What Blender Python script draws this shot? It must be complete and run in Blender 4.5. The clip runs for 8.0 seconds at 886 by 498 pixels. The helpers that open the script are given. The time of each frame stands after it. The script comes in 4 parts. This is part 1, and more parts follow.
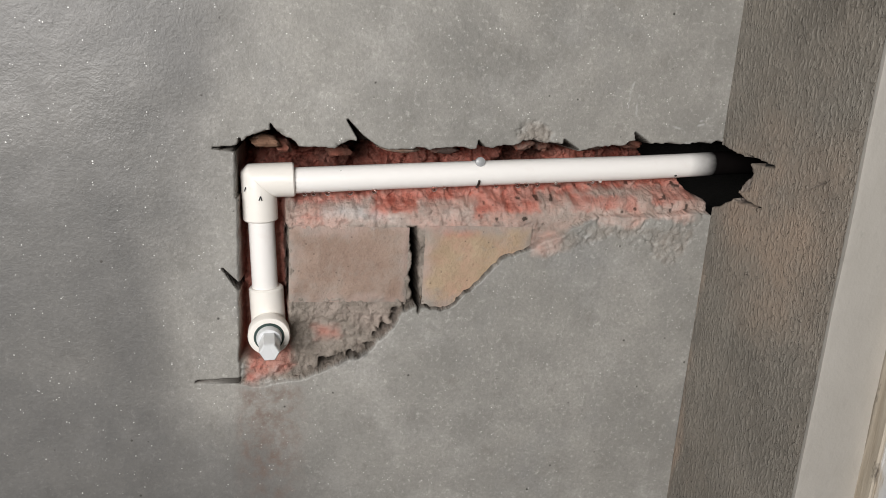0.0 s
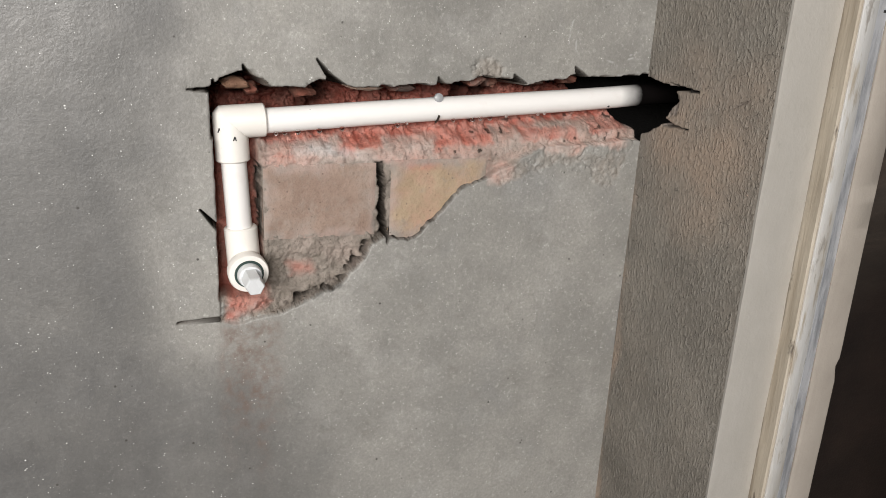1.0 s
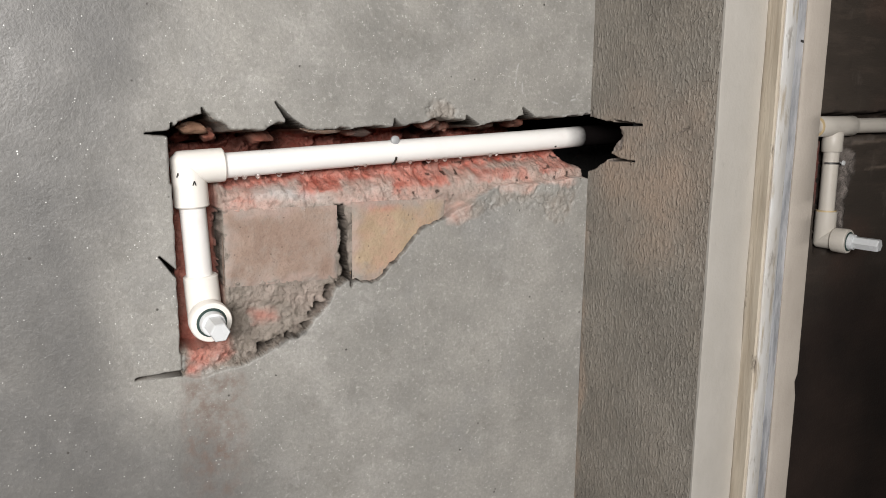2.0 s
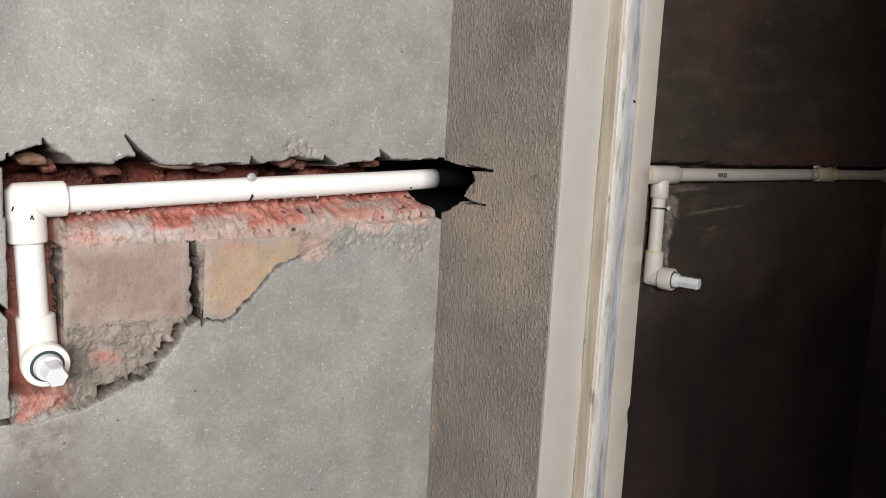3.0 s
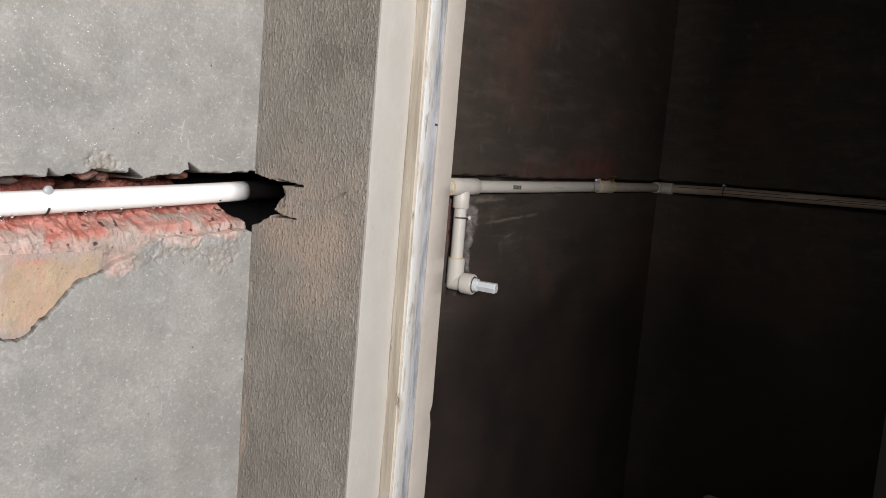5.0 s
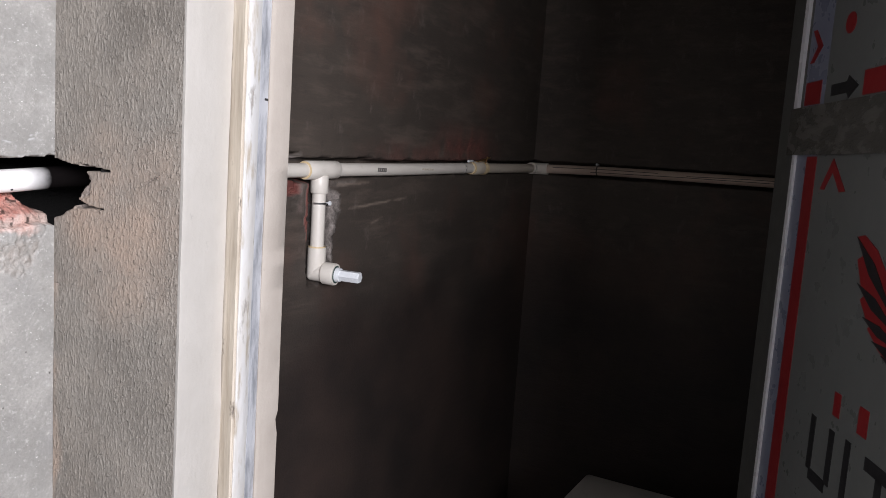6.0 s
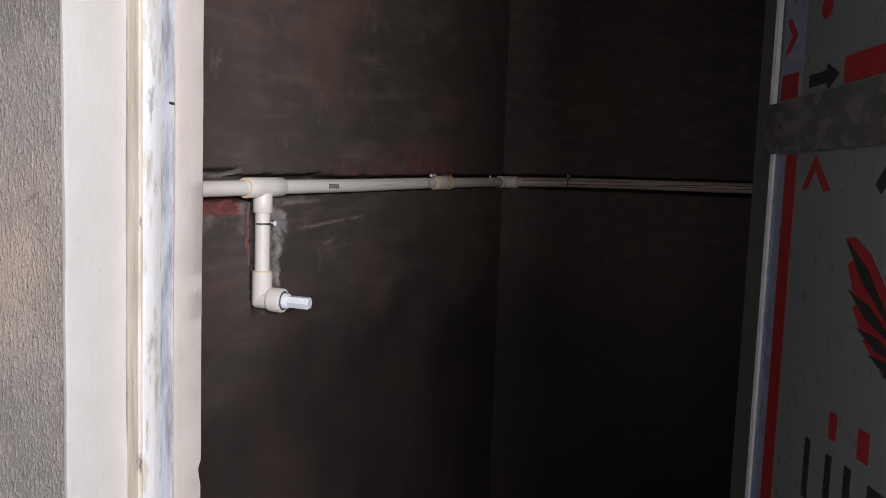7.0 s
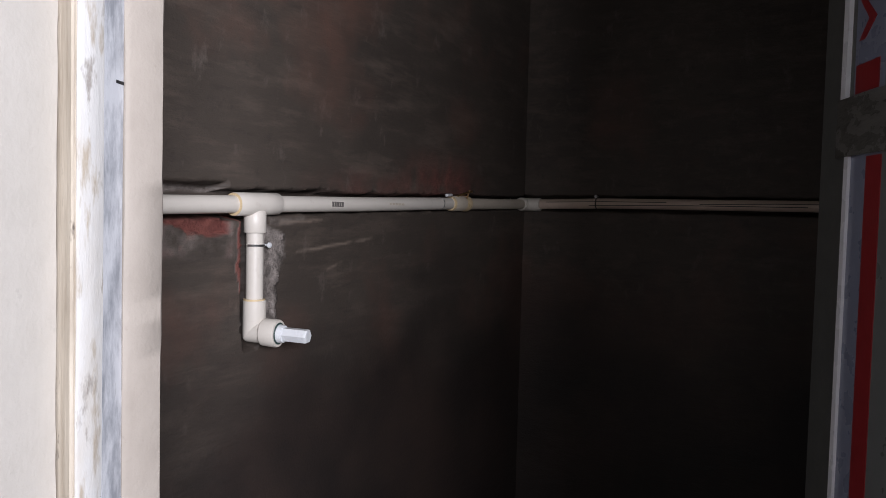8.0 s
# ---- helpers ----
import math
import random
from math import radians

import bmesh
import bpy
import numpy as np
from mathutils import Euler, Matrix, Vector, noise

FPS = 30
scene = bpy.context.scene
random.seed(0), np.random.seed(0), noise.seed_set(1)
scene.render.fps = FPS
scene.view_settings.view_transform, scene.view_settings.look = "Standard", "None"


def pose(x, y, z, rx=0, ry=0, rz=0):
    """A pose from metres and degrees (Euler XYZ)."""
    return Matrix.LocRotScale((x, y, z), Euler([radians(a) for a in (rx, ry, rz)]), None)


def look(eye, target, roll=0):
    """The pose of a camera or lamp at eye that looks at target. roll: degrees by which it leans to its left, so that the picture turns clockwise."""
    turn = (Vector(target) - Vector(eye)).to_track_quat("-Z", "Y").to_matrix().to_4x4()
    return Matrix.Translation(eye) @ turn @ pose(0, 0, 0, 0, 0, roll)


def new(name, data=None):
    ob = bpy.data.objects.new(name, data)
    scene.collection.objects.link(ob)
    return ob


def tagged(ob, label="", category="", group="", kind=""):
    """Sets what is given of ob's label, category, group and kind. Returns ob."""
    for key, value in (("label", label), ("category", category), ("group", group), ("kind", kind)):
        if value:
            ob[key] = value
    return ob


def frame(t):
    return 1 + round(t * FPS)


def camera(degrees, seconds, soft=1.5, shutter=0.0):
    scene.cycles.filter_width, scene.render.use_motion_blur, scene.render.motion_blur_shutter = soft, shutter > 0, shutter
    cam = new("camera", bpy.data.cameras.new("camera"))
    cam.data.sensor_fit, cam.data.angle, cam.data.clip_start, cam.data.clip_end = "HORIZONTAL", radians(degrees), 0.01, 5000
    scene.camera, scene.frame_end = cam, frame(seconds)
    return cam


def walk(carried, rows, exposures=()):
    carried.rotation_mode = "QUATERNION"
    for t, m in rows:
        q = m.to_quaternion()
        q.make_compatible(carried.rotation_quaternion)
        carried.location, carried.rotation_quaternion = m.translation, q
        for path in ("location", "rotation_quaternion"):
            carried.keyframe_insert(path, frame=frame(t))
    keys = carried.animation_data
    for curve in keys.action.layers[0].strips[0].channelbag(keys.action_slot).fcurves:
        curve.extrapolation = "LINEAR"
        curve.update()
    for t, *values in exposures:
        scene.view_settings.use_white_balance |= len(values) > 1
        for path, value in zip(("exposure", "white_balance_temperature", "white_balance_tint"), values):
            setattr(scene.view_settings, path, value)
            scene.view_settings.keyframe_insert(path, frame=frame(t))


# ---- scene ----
cam = camera(60.5, 8.0, soft=0.9)
PATH = [
    (0, (0.047, -0.76, 1.456), (0.444, 1.131, 0.941), 3.7),
    (0.5, (0.003, -0.772, 1.473), (0.58, 1.071, 0.955), 3.9),
    (1, (-0.069, -0.794, 1.428), (0.649, 0.979, 0.844), 3.0),
    (1.5, (-0.093, -0.797, 1.342), (0.766, 0.948, 0.874), 1.5),
    (1.7, (-0.102, -0.791, 1.35), (0.767, 0.969, 0.965), 0.7),
    (2.8, (-0.127, -0.789, 1.374), (1.053, 0.808, 1.134), 2.8),
    (3, (-0.127, -0.797, 1.378), (1.12, 0.747, 1.132), 3.1),
    (3.5, (-0.137, -0.81, 1.38), (1.194, 0.664, 1.143), 3.1),
    (4, (-0.157, -0.815, 1.389), (1.23, 0.606, 1.153), 3.9),
    (4.5, (-0.172, -0.827, 1.4), (1.322, 0.485, 1.187), 4.4),
    (5.8, (-0.075, -0.829, 1.406), (1.638, 0.174, 1.159), 4.4),
    (6, (-0.046, -0.833, 1.402), (1.692, 0.127, 1.163), 3.9),
    (6.5, (0.002, -0.828, 1.395), (1.765, 0.098, 1.203), 3.2),
    (7, (0.077, -0.822, 1.387), (1.839, 0.107, 1.206), 2.1),
    (7.5, (0.135, -0.791, 1.386), (1.882, 0.175, 1.265), 1.4),
    (8, (0.228, -0.74, 1.354), (1.973, 0.232, 1.263), 1.5),
]
EXPOSURES = [(0, -0.13, 6500, 10), (1.0, 0.03, 6550, 10), (1.5, 0.08, 6550, 10), (3.0, 0.25, 6450, 11), (4.7, 0.36, 6400, 11), (5.8, 0.8, 6050, 15), (8, 0.8, 5950, 16)]
walk(cam, [(t, look(eye, target, roll)) for t, eye, target, roll in PATH], EXPOSURES)

# ---------------------------------------------------------------- world and light
world = bpy.data.worlds.new("sky")
scene.world = world
world.use_nodes = True
wn = world.node_tree
sky = wn.nodes.new("ShaderNodeTexSky")
sky.sky_type = "NISHITA"
sky.sun_disc = False
sky.sun_elevation, sky.sun_rotation = radians(40), radians(200)
wn.nodes["Background"].inputs["Strength"].default_value = 0.1
wn.links.new(sky.outputs[0], wn.nodes["Background"].inputs["Color"])

WIN = (-2.45, -0.35, 1.60, 2.30)      # x0, x1, z0, z1 of the opening in the rear wall
REAR = -2.7
lamp_data = bpy.data.lights.new("window_daylight", "AREA")
lamp_data.shape = "RECTANGLE"
lamp_data.size, lamp_data.size_y = WIN[1] - WIN[0], WIN[3] - WIN[2]
lamp_data.energy = 140
lamp_data.color = (1.0, 0.97, 0.94)
lamp = new("window_daylight", lamp_data)
lamp.matrix_world = look(((WIN[0] + WIN[1]) / 2, REAR - 0.02, (WIN[2] + WIN[3]) / 2),
                         ((WIN[0] + WIN[1]) / 2, 0, (WIN[2] + WIN[3]) / 2))


# ---------------------------------------------------------------- materials
class Mat:
    """A small wrapper round a node tree: every call makes one node and returns its output."""

    def __init__(self, name):
        self.m = bpy.data.materials.new(name)
        self.m.use_nodes = True
        self.t = self.m.node_tree
        self.b = self.t.nodes["Principled BSDF"]
        self.co = self.t.nodes.new("ShaderNodeTexCoord").outputs["Object"]

    def put(self, sock, v):
        if isinstance(v, bpy.types.NodeSocket):
            self.t.links.new(v, sock)
        else:
            sock.default_value = v

    def stretch(self, x, y, z, turn=0.0):
        n = self.t.nodes.new("ShaderNodeMapping")
        n.inputs["Rotation"].default_value = (0, radians(turn), 0)
        self.put(n.inputs["Vector"], self.co)
        n.inputs["Scale"].default_value = (x, y, z)
        return n.outputs[0]

    def noise(self, scale, detail=4, rough=0.6, co=None):
        n = self.t.nodes.new("ShaderNodeTexNoise")
        self.put(n.inputs["Vector"], co or self.co)
        n.inputs["Scale"].default_value, n.inputs["Detail"].default_value, n.inputs["Roughness"].default_value = scale, detail, rough
        return n.outputs["Fac"]

    def cells(self, scale, feature="F1", out="Distance"):
        n = self.t.nodes.new("ShaderNodeTexVoronoi")
        n.feature = feature
        self.put(n.inputs["Vector"], self.co)
        n.inputs["Scale"].default_value = scale
        return n.outputs[out]

    def ramp(self, fac, a, b, lo=0.0, hi=1.0):
        n = self.t.nodes.new("ShaderNodeMapRange")
        self.put(n.inputs["Value"], fac)
        for i, v in zip(("From Min", "From Max", "To Min", "To Max"), (a, b, lo, hi)):
            n.inputs[i].default_value = v
        return n.outputs[0]

    def mix(self, fac, a, b, mode="MIX"):
        n = self.t.nodes.new("ShaderNodeMix")
        n.data_type, n.blend_type = "RGBA", mode
        self.put(n.inputs[0], fac)
        for sock, v in ((n.inputs[6], a), (n.inputs[7], b)):
            self.put(sock, v if isinstance(v, bpy.types.NodeSocket) else (*v, 1.0))
        return n.outputs[2]

    def math(self, op, a, b):
        n = self.t.nodes.new("ShaderNodeMath")
        n.operation = op
        self.put(n.inputs[0], a), self.put(n.inputs[1], b)
        return n.outputs[0]

    def attr(self, name):
        n = self.t.nodes.new("ShaderNodeAttribute")
        n.attribute_name = name
        return n.outputs["Fac"]

    def random(self):
        return self.t.nodes.new("ShaderNodeObjectInfo").outputs["Random"]

    def done(self, colour, rough=0.6, metal=0.0, relief=(), spec=0.5):
        self.put(self.b.inputs["Base Color"], colour if isinstance(colour, bpy.types.NodeSocket) else (*colour, 1.0))
        self.put(self.b.inputs["Roughness"], rough)
        self.put(self.b.inputs["Metallic"], metal)
        self.put(self.b.inputs["Specular IOR Level"], spec)
        last = None
        for height, dist in relief:
            n = self.t.nodes.new("ShaderNodeBump")
            n.inputs["Distance"].default_value = dist
            n.inputs["Strength"].default_value = 1.0
            self.put(n.inputs["Height"], height)
            if last:
                self.t.links.new(last, n.inputs["Normal"])
            last = n.outputs[0]
        if last:
            self.t.links.new(last, self.b.inputs["Normal"])
        return self.m


def cement_with_chase():
    """Smooth moist cement plaster, broken open to mortar and red brick, and shaded in colour, where the attributes say
    so.
    """
    m = Mat("cement_plaster_cut")
    big, mid, fine = m.noise(3.2, 3), m.noise(17, 5), m.noise(260, 3, 0.7)
    c = m.mix(m.ramp(big, 0.3, 0.7), (0.225, 0.22, 0.205), (0.345, 0.335, 0.31))
    c = m.mix(m.ramp(mid, 0.42, 0.72, 0, 0.55), c, (0.43, 0.415, 0.385))
    c = m.mix(m.ramp(m.noise(7, 4), 0.55, 0.75, 0, 0.5), c, (0.24, 0.245, 0.25))
    c = m.mix(m.ramp(m.noise(11, 5, 0.68), 0.52, 0.70, 0, 0.5), c, (0.46, 0.45, 0.43))
    c = m.mix(m.ramp(m.noise(27, 5, 0.7), 0.55, 0.72, 0, 0.5), c, (0.19, 0.18, 0.16))
    c = m.mix(m.ramp(fine, 0.38, 0.66, 0, 0.35), c, (0.16, 0.155, 0.145))
    c = m.mix(m.ramp(m.noise(150, 4, 0.75), 0.55, 0.75, 0, 0.65), c, (0.58, 0.565, 0.535))
    c = m.mix(m.ramp(m.noise(48, 6, 0.75), 0.52, 0.74, 0, 0.35), c, (0.17, 0.165, 0.155))
    # Shadow on the wall's left and foot is mixed into the colour.
    c = m.mix(m.math("MULTIPLY", m.attr("shade_mask"), m.ramp(m.noise(5, 5), 0.25, 0.6, 0.55, 1.0)), c, (0.075, 0.075, 0.077))
    # Sparkle of mica flecks is put into the colour as near-white specks.
    fleck = m.math("MULTIPLY", m.ramp(m.cells(230), 0.17, 0.08), m.ramp(m.noise(85, 2), 0.56, 0.60))
    glint = m.math("MULTIPLY", m.ramp(m.cells(120), 0.13, 0.06), m.ramp(m.noise(41, 2), 0.62, 0.66))
    fleck = m.math("MAXIMUM", fleck, glint)
    c = m.mix(fleck, c, (0.80, 0.80, 0.78))
    pit = m.math("MULTIPLY", m.ramp(m.cells(75), 0.13, 0.07), m.ramp(m.noise(33, 2), 0.58, 0.62))
    c = m.mix(pit, c, (0.06, 0.055, 0.05))
    c = m.mix(m.math("MULTIPLY", m.attr("stain"), m.ramp(m.noise(75, 5, 0.7), 0.44, 0.66, 0.06, 0.8)), c, (0.16, 0.10, 0.078))
    mortar = m.mix(m.ramp(m.noise(45, 6, 0.7), 0.35, 0.65), (0.21, 0.18, 0.15), (0.36, 0.315, 0.275))
    mortar = m.mix(m.ramp(m.noise(22, 4), 0.5, 0.68), mortar, (0.44, 0.365, 0.32))
    pores = m.ramp(m.noise(130, 5, 0.8), 0.38, 0.30, 0, 0.8)
    mortar = m.mix(pores, mortar, (0.07, 0.055, 0.045))
    c = m.mix(m.attr("broken"), c, mortar)
    c = m.mix(m.math("MULTIPLY", m.attr("dust"), m.ramp(m.noise(38, 5, 0.7), 0.30, 0.55, 0.35, 0.95)), c,
              m.mix(m.ramp(m.noise(26, 5, 0.7), 0.38, 0.62), (0.61, 0.37, 0.31), (0.60, 0.495, 0.45)))
    red = m.mix(m.ramp(m.noise(70, 5, 0.7), 0.32, 0.68), (0.43, 0.10, 0.068), (0.63, 0.25, 0.19))
    red = m.mix(m.ramp(m.noise(24, 5), 0.48, 0.66, 0, 0.55), red, (0.66, 0.36, 0.295))
    red = m.mix(m.ramp(m.noise(110, 5, 0.75), 0.39, 0.31, 0, 0.8), red, (0.10, 0.03, 0.02))
    c = m.mix(m.attr("brick"), c, red)
    c = m.mix(m.math("MULTIPLY", m.math("MAXIMUM", m.attr("dust"), m.attr("broken")), m.math("MULTIPLY", pores, 0.6)), c, (0.10, 0.055, 0.042))
    c = m.mix(m.attr("scuff"), c, (0.56, 0.56, 0.56))
    # Black for the hole, and for shade painted into crevices and saw cuts.
    c = m.mix(m.attr("black_mask"), c, (0.020, 0.016, 0.013))
    rubble = m.math("MULTIPLY", m.math("MAXIMUM", m.attr("broken"), m.attr("brick")), m.noise(160, 5, 0.75))
    shine = m.math("ADD", m.ramp(m.noise(6, 3), 0.3, 0.7, 0.40, 0.58), m.math("ADD", m.math("MULTIPLY", fleck, -0.2), m.math("MULTIPLY", m.attr("shade_mask"), -0.06)))
    return m.done(c, shine, relief=((mid, 0.0016), (fine, 0.0005), (rubble, 0.0040)), spec=m.ramp(m.attr("black_mask"), 0, 1, 0.45, 0.0))


def cement_ribbed():
    """Rough dark cement, short upright dashes standing proud of a sandy ground."""
    m = Mat("ribbed_cement")
    dash = m.ramp(m.noise(310, 2, 0.5, m.stretch(1, 1, 0.48)), 0.46, 0.84)
    crumb = m.ramp(m.noise(230, 3, 0.6, m.stretch(1, 1, 0.8)), 0.58, 0.84)
    furrow = m.noise(150, 4, 0.65, m.stretch(1, 1, 0.16))
    grain = m.noise(620, 3, 0.7)
    big, mid = m.noise(5.5, 5, 0.6), m.noise(17, 5, 0.65)
    c = m.mix(m.ramp(big, 0.34, 0.66), (0.128, 0.115, 0.098), (0.235, 0.217, 0.190))
    c = m.mix(m.ramp(mid, 0.45, 0.70, 0, 0.55), c, (0.245, 0.216, 0.182))
    # Raking light put into colour: furrows darker, raised dashes and crumbs lighter.
    c = m.mix(m.ramp(furrow, 0.50, 0.34, 0, 0.35), c, (0.105, 0.092, 0.078))
    c = m.mix(m.ramp(grain, 0.56, 0.74, 0, 0.5), c, (0.36, 0.34, 0.31))
    c = m.mix(m.ramp(grain, 0.46, 0.32, 0, 0.5), c, (0.085, 0.076, 0.066))
    c = m.mix(m.math("MULTIPLY", m.math("MAXIMUM", dash, crumb), 0.5), c, (0.36, 0.335, 0.295))
    c = m.mix(m.math("MULTIPLY", m.attr("stain"), m.ramp(m.noise(16, 5, 0.65), 0.30, 0.62, 0.25, 0.85)), c, (0.315, 0.245, 0.192))
    c = m.mix(m.attr("broken"), c, (0.20, 0.17, 0.15))
    c = m.mix(m.attr("black_mask"), c, (0.008, 0.007, 0.006))
    return m.done(c, 0.56, relief=((furrow, 0.0004), (dash, 0.0014), (crumb, 0.0022), (grain, 0.00025), (mid, 0.003)), spec=m.ramp(m.attr("black_mask"), 0, 1, 0.45, 0.0))


def cement_plain(name, dark, light, scale=5.0, rough=0.7, relief=0.002):
    m = Mat(name)
    c = m.mix(m.ramp(m.noise(scale, 5, 0.65), 0.3, 0.7), dark, light)
    swirl = m.noise(scale * 2.2, 6, 0.7, m.stretch(1, 1, 2.2))
    c = m.mix(m.ramp(swirl, 0.5, 0.75, 0, 0.5), c, tuple(v * 1.35 for v in light))
    grain = m.noise(220, 3, 0.7)
    c = m.mix(m.ramp(grain, 0.4, 0.7, 0, 0.3), c, tuple(v * 0.55 for v in dark))
    return m.done(c, rough, relief=((swirl, relief), (grain, relief * 0.35)))


def putty(name, dark, light):
    """Trowelled putty: faint broad clouds, thin smears up and down, a little sand."""
    m = Mat(name)
    c = m.mix(m.ramp(m.noise(16, 5, 0.65), 0.3, 0.7), dark, light)
    drag = m.noise(60, 4, 0.6, m.stretch(1, 1, 0.12))
    c = m.mix(m.ramp(drag, 0.5, 0.75, 0, 0.25), c, tuple(v * 1.12 for v in light))
    c = m.mix(m.ramp(m.noise(45, 5, 0.7), 0.66, 0.78, 0, 0.5), c, tuple(v * 0.62 for v in dark))
    return m.done(c, 0.78, relief=((m.noise(24, 4, 0.6), 0.0015), (m.noise(240, 2), 0.0003)))


def dark_cement():
    """The bathroom's bare brown-grey plaster: trowel sweeps, reddish patches, brick where broken."""
    m = Mat("brown_grey_plaster")
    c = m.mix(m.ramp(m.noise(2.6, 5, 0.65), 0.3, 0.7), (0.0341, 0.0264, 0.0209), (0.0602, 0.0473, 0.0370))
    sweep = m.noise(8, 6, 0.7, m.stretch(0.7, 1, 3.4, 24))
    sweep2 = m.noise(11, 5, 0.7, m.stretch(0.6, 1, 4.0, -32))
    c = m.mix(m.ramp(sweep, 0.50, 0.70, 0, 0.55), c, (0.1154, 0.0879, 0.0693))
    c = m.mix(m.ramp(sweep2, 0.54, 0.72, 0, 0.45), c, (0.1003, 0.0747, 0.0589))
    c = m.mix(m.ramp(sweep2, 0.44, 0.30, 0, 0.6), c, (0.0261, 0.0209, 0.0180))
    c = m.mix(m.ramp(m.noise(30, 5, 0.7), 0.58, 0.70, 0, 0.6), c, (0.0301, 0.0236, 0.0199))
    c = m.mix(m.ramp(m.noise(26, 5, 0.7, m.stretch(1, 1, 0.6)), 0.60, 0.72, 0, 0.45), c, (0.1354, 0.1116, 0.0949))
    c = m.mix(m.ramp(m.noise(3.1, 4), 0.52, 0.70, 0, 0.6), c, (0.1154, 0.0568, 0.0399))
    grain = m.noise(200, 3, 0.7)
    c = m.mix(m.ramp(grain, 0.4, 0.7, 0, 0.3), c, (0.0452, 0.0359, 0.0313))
    # Loss of light lower down is painted in as darker plaster.
    c = m.mix(m.attr("shade_mask"), c, m.mix(m.ramp(m.noise(4, 5, 0.65), 0.4, 0.7), (0.0120, 0.0081, 0.0066), (0.0311, 0.0193, 0.0148)))
    c = m.mix(m.attr("broken"), c, m.mix(m.ramp(m.noise(50, 5), 0.35, 0.65), (0.1003, 0.0851, 0.0741), (0.3309, 0.2885, 0.2611)))
    c = m.mix(m.attr("scratch"), c, (0.2005, 0.1561, 0.1234))
    c = m.mix(m.attr("brick"), c, m.mix(m.ramp(m.noise(60, 5), 0.35, 0.65), (0.1154, 0.0284, 0.0218), (0.2005, 0.0643, 0.0475)))
    rubble = m.math("MULTIPLY", m.math("MAXIMUM", m.attr("broken"), m.attr("brick")), m.noise(150, 5, 0.75))
    return m.done(c, 0.66, relief=((sweep, 0.0018), (sweep2, 0.0018), (grain, 0.0008), (rubble, 0.006)))


def clay(name, a, b, blotch):
    m = Mat(name)
    c = m.mix(m.ramp(m.noise(30, 5, 0.65), 0.3, 0.7), a, b)
    c = m.mix(m.ramp(m.noise(22, 6, 0.7), 0.46, 0.62, 0, 0.8), c, blotch)
    c = m.mix(m.math("MULTIPLY", m.attr("redtop"), m.ramp(m.noise(60, 4), 0.38, 0.6)), c, (0.52, 0.19, 0.13))
    grain = m.noise(300, 4, 0.7)
    c = m.mix(m.ramp(grain, 0.5, 0.8, 0, 0.4), c, tuple(v * 0.5 for v in a))
    c = m.mix(m.ramp(m.noise(19, 6, 0.7), 0.56, 0.70, 0, 0.75), c, (0.30, 0.275, 0.25))
    c = m.mix(m.math("MULTIPLY", m.attr("smear"), 0.85), c, m.mix(m.ramp(m.noise(35, 4), 0.4, 0.6), (0.30, 0.275, 0.25), (0.40, 0.30, 0.26)))
    c = m.mix(m.ramp(m.cells(85), 0.10, 0.05, 0, 0.6), c, (0.09, 0.06, 0.045))
    return m.done(c, 0.8, relief=((m.noise(60, 5), 0.003), (grain, 0.001)))


def plastic(name, colour, rough=0.32, dirt=(0.55, 0.42, 0.34), amount=0.3):
    m = Mat(name)
    smear = m.ramp(m.noise(40, 5, 0.7), 0.58, 0.78, 0, amount)
    c = m.mix(smear, colour, dirt)
    return m.done(c, m.ramp(m.noise(25, 3), 0.3, 0.7, rough - 0.06, rough + 0.12), relief=((m.noise(130, 2), 0.0002),))


def metal(name, colour, rough=0.3):
    m = Mat(name)
    c = m.mix(m.ramp(m.noise(90, 4), 0.45, 0.7, 0, 0.5), colour, tuple(v * 0.5 for v in colour))
    return m.done(c, rough, 1.0)


def worn_paint():
    """White paint on a steel door frame, streaked with cement and rubbed to grey."""
    m = Mat("worn_white_paint")
    streak = m.noise(52, 5, 0.65, m.stretch(1, 1, 0.26))
    blot = m.noise(34, 5, 0.7, m.stretch(1, 1, 0.35))
    c = m.mix(m.ramp(streak, 0.55, 0.66, 0, 0.85), (0.66, 0.655, 0.64), (0.40, 0.335, 0.25))
    c = m.mix(m.ramp(m.noise(14, 5, 0.6, m.stretch(1, 1, 0.5)), 0.45, 0.68, 0, 0.6), c, (0.50, 0.44, 0.35))
    c = m.mix(m.ramp(blot, 0.58, 0.66, 0, 0.85), c, (0.30, 0.27, 0.24))
    return m.done(c, m.ramp(blot, 0.4, 0.7, 0.32, 0.6), relief=((blot, 0.0012), (streak, 0.0008)))


def rubbed_steel():
    m = Mat("rubbed_grey_paint")
    blot = m.noise(40, 6, 0.7, m.stretch(1, 1, 0.3))
    c = m.mix(m.ramp(blot, 0.42, 0.62), (0.74, 0.76, 0.80), (0.36, 0.38, 0.42))
    c = m.mix(m.ramp(m.noise(22, 5, 0.6, m.stretch(1, 1, 0.3)), 0.6, 0.66), c, (0.20, 0.19, 0.18))
    return m.done(c, 0.38, 0.15, relief=((blot, 0.0006),))


def dirty_side():
    m = Mat("dirty_frame_side")
    streak = m.noise(60, 5, 0.7, m.stretch(1, 1, 0.1))
    c = m.mix(m.ramp(streak, 0.35, 0.68), (0.35, 0.30, 0.235), (0.55, 0.495, 0.41))
    c = m.mix(m.ramp(m.noise(30, 5, 0.7, m.stretch(1, 1, 0.4)), 0.6, 0.68), c, (0.12, 0.10, 0.08))
    return m.done(c, 0.7, relief=((streak, 0.0015),))


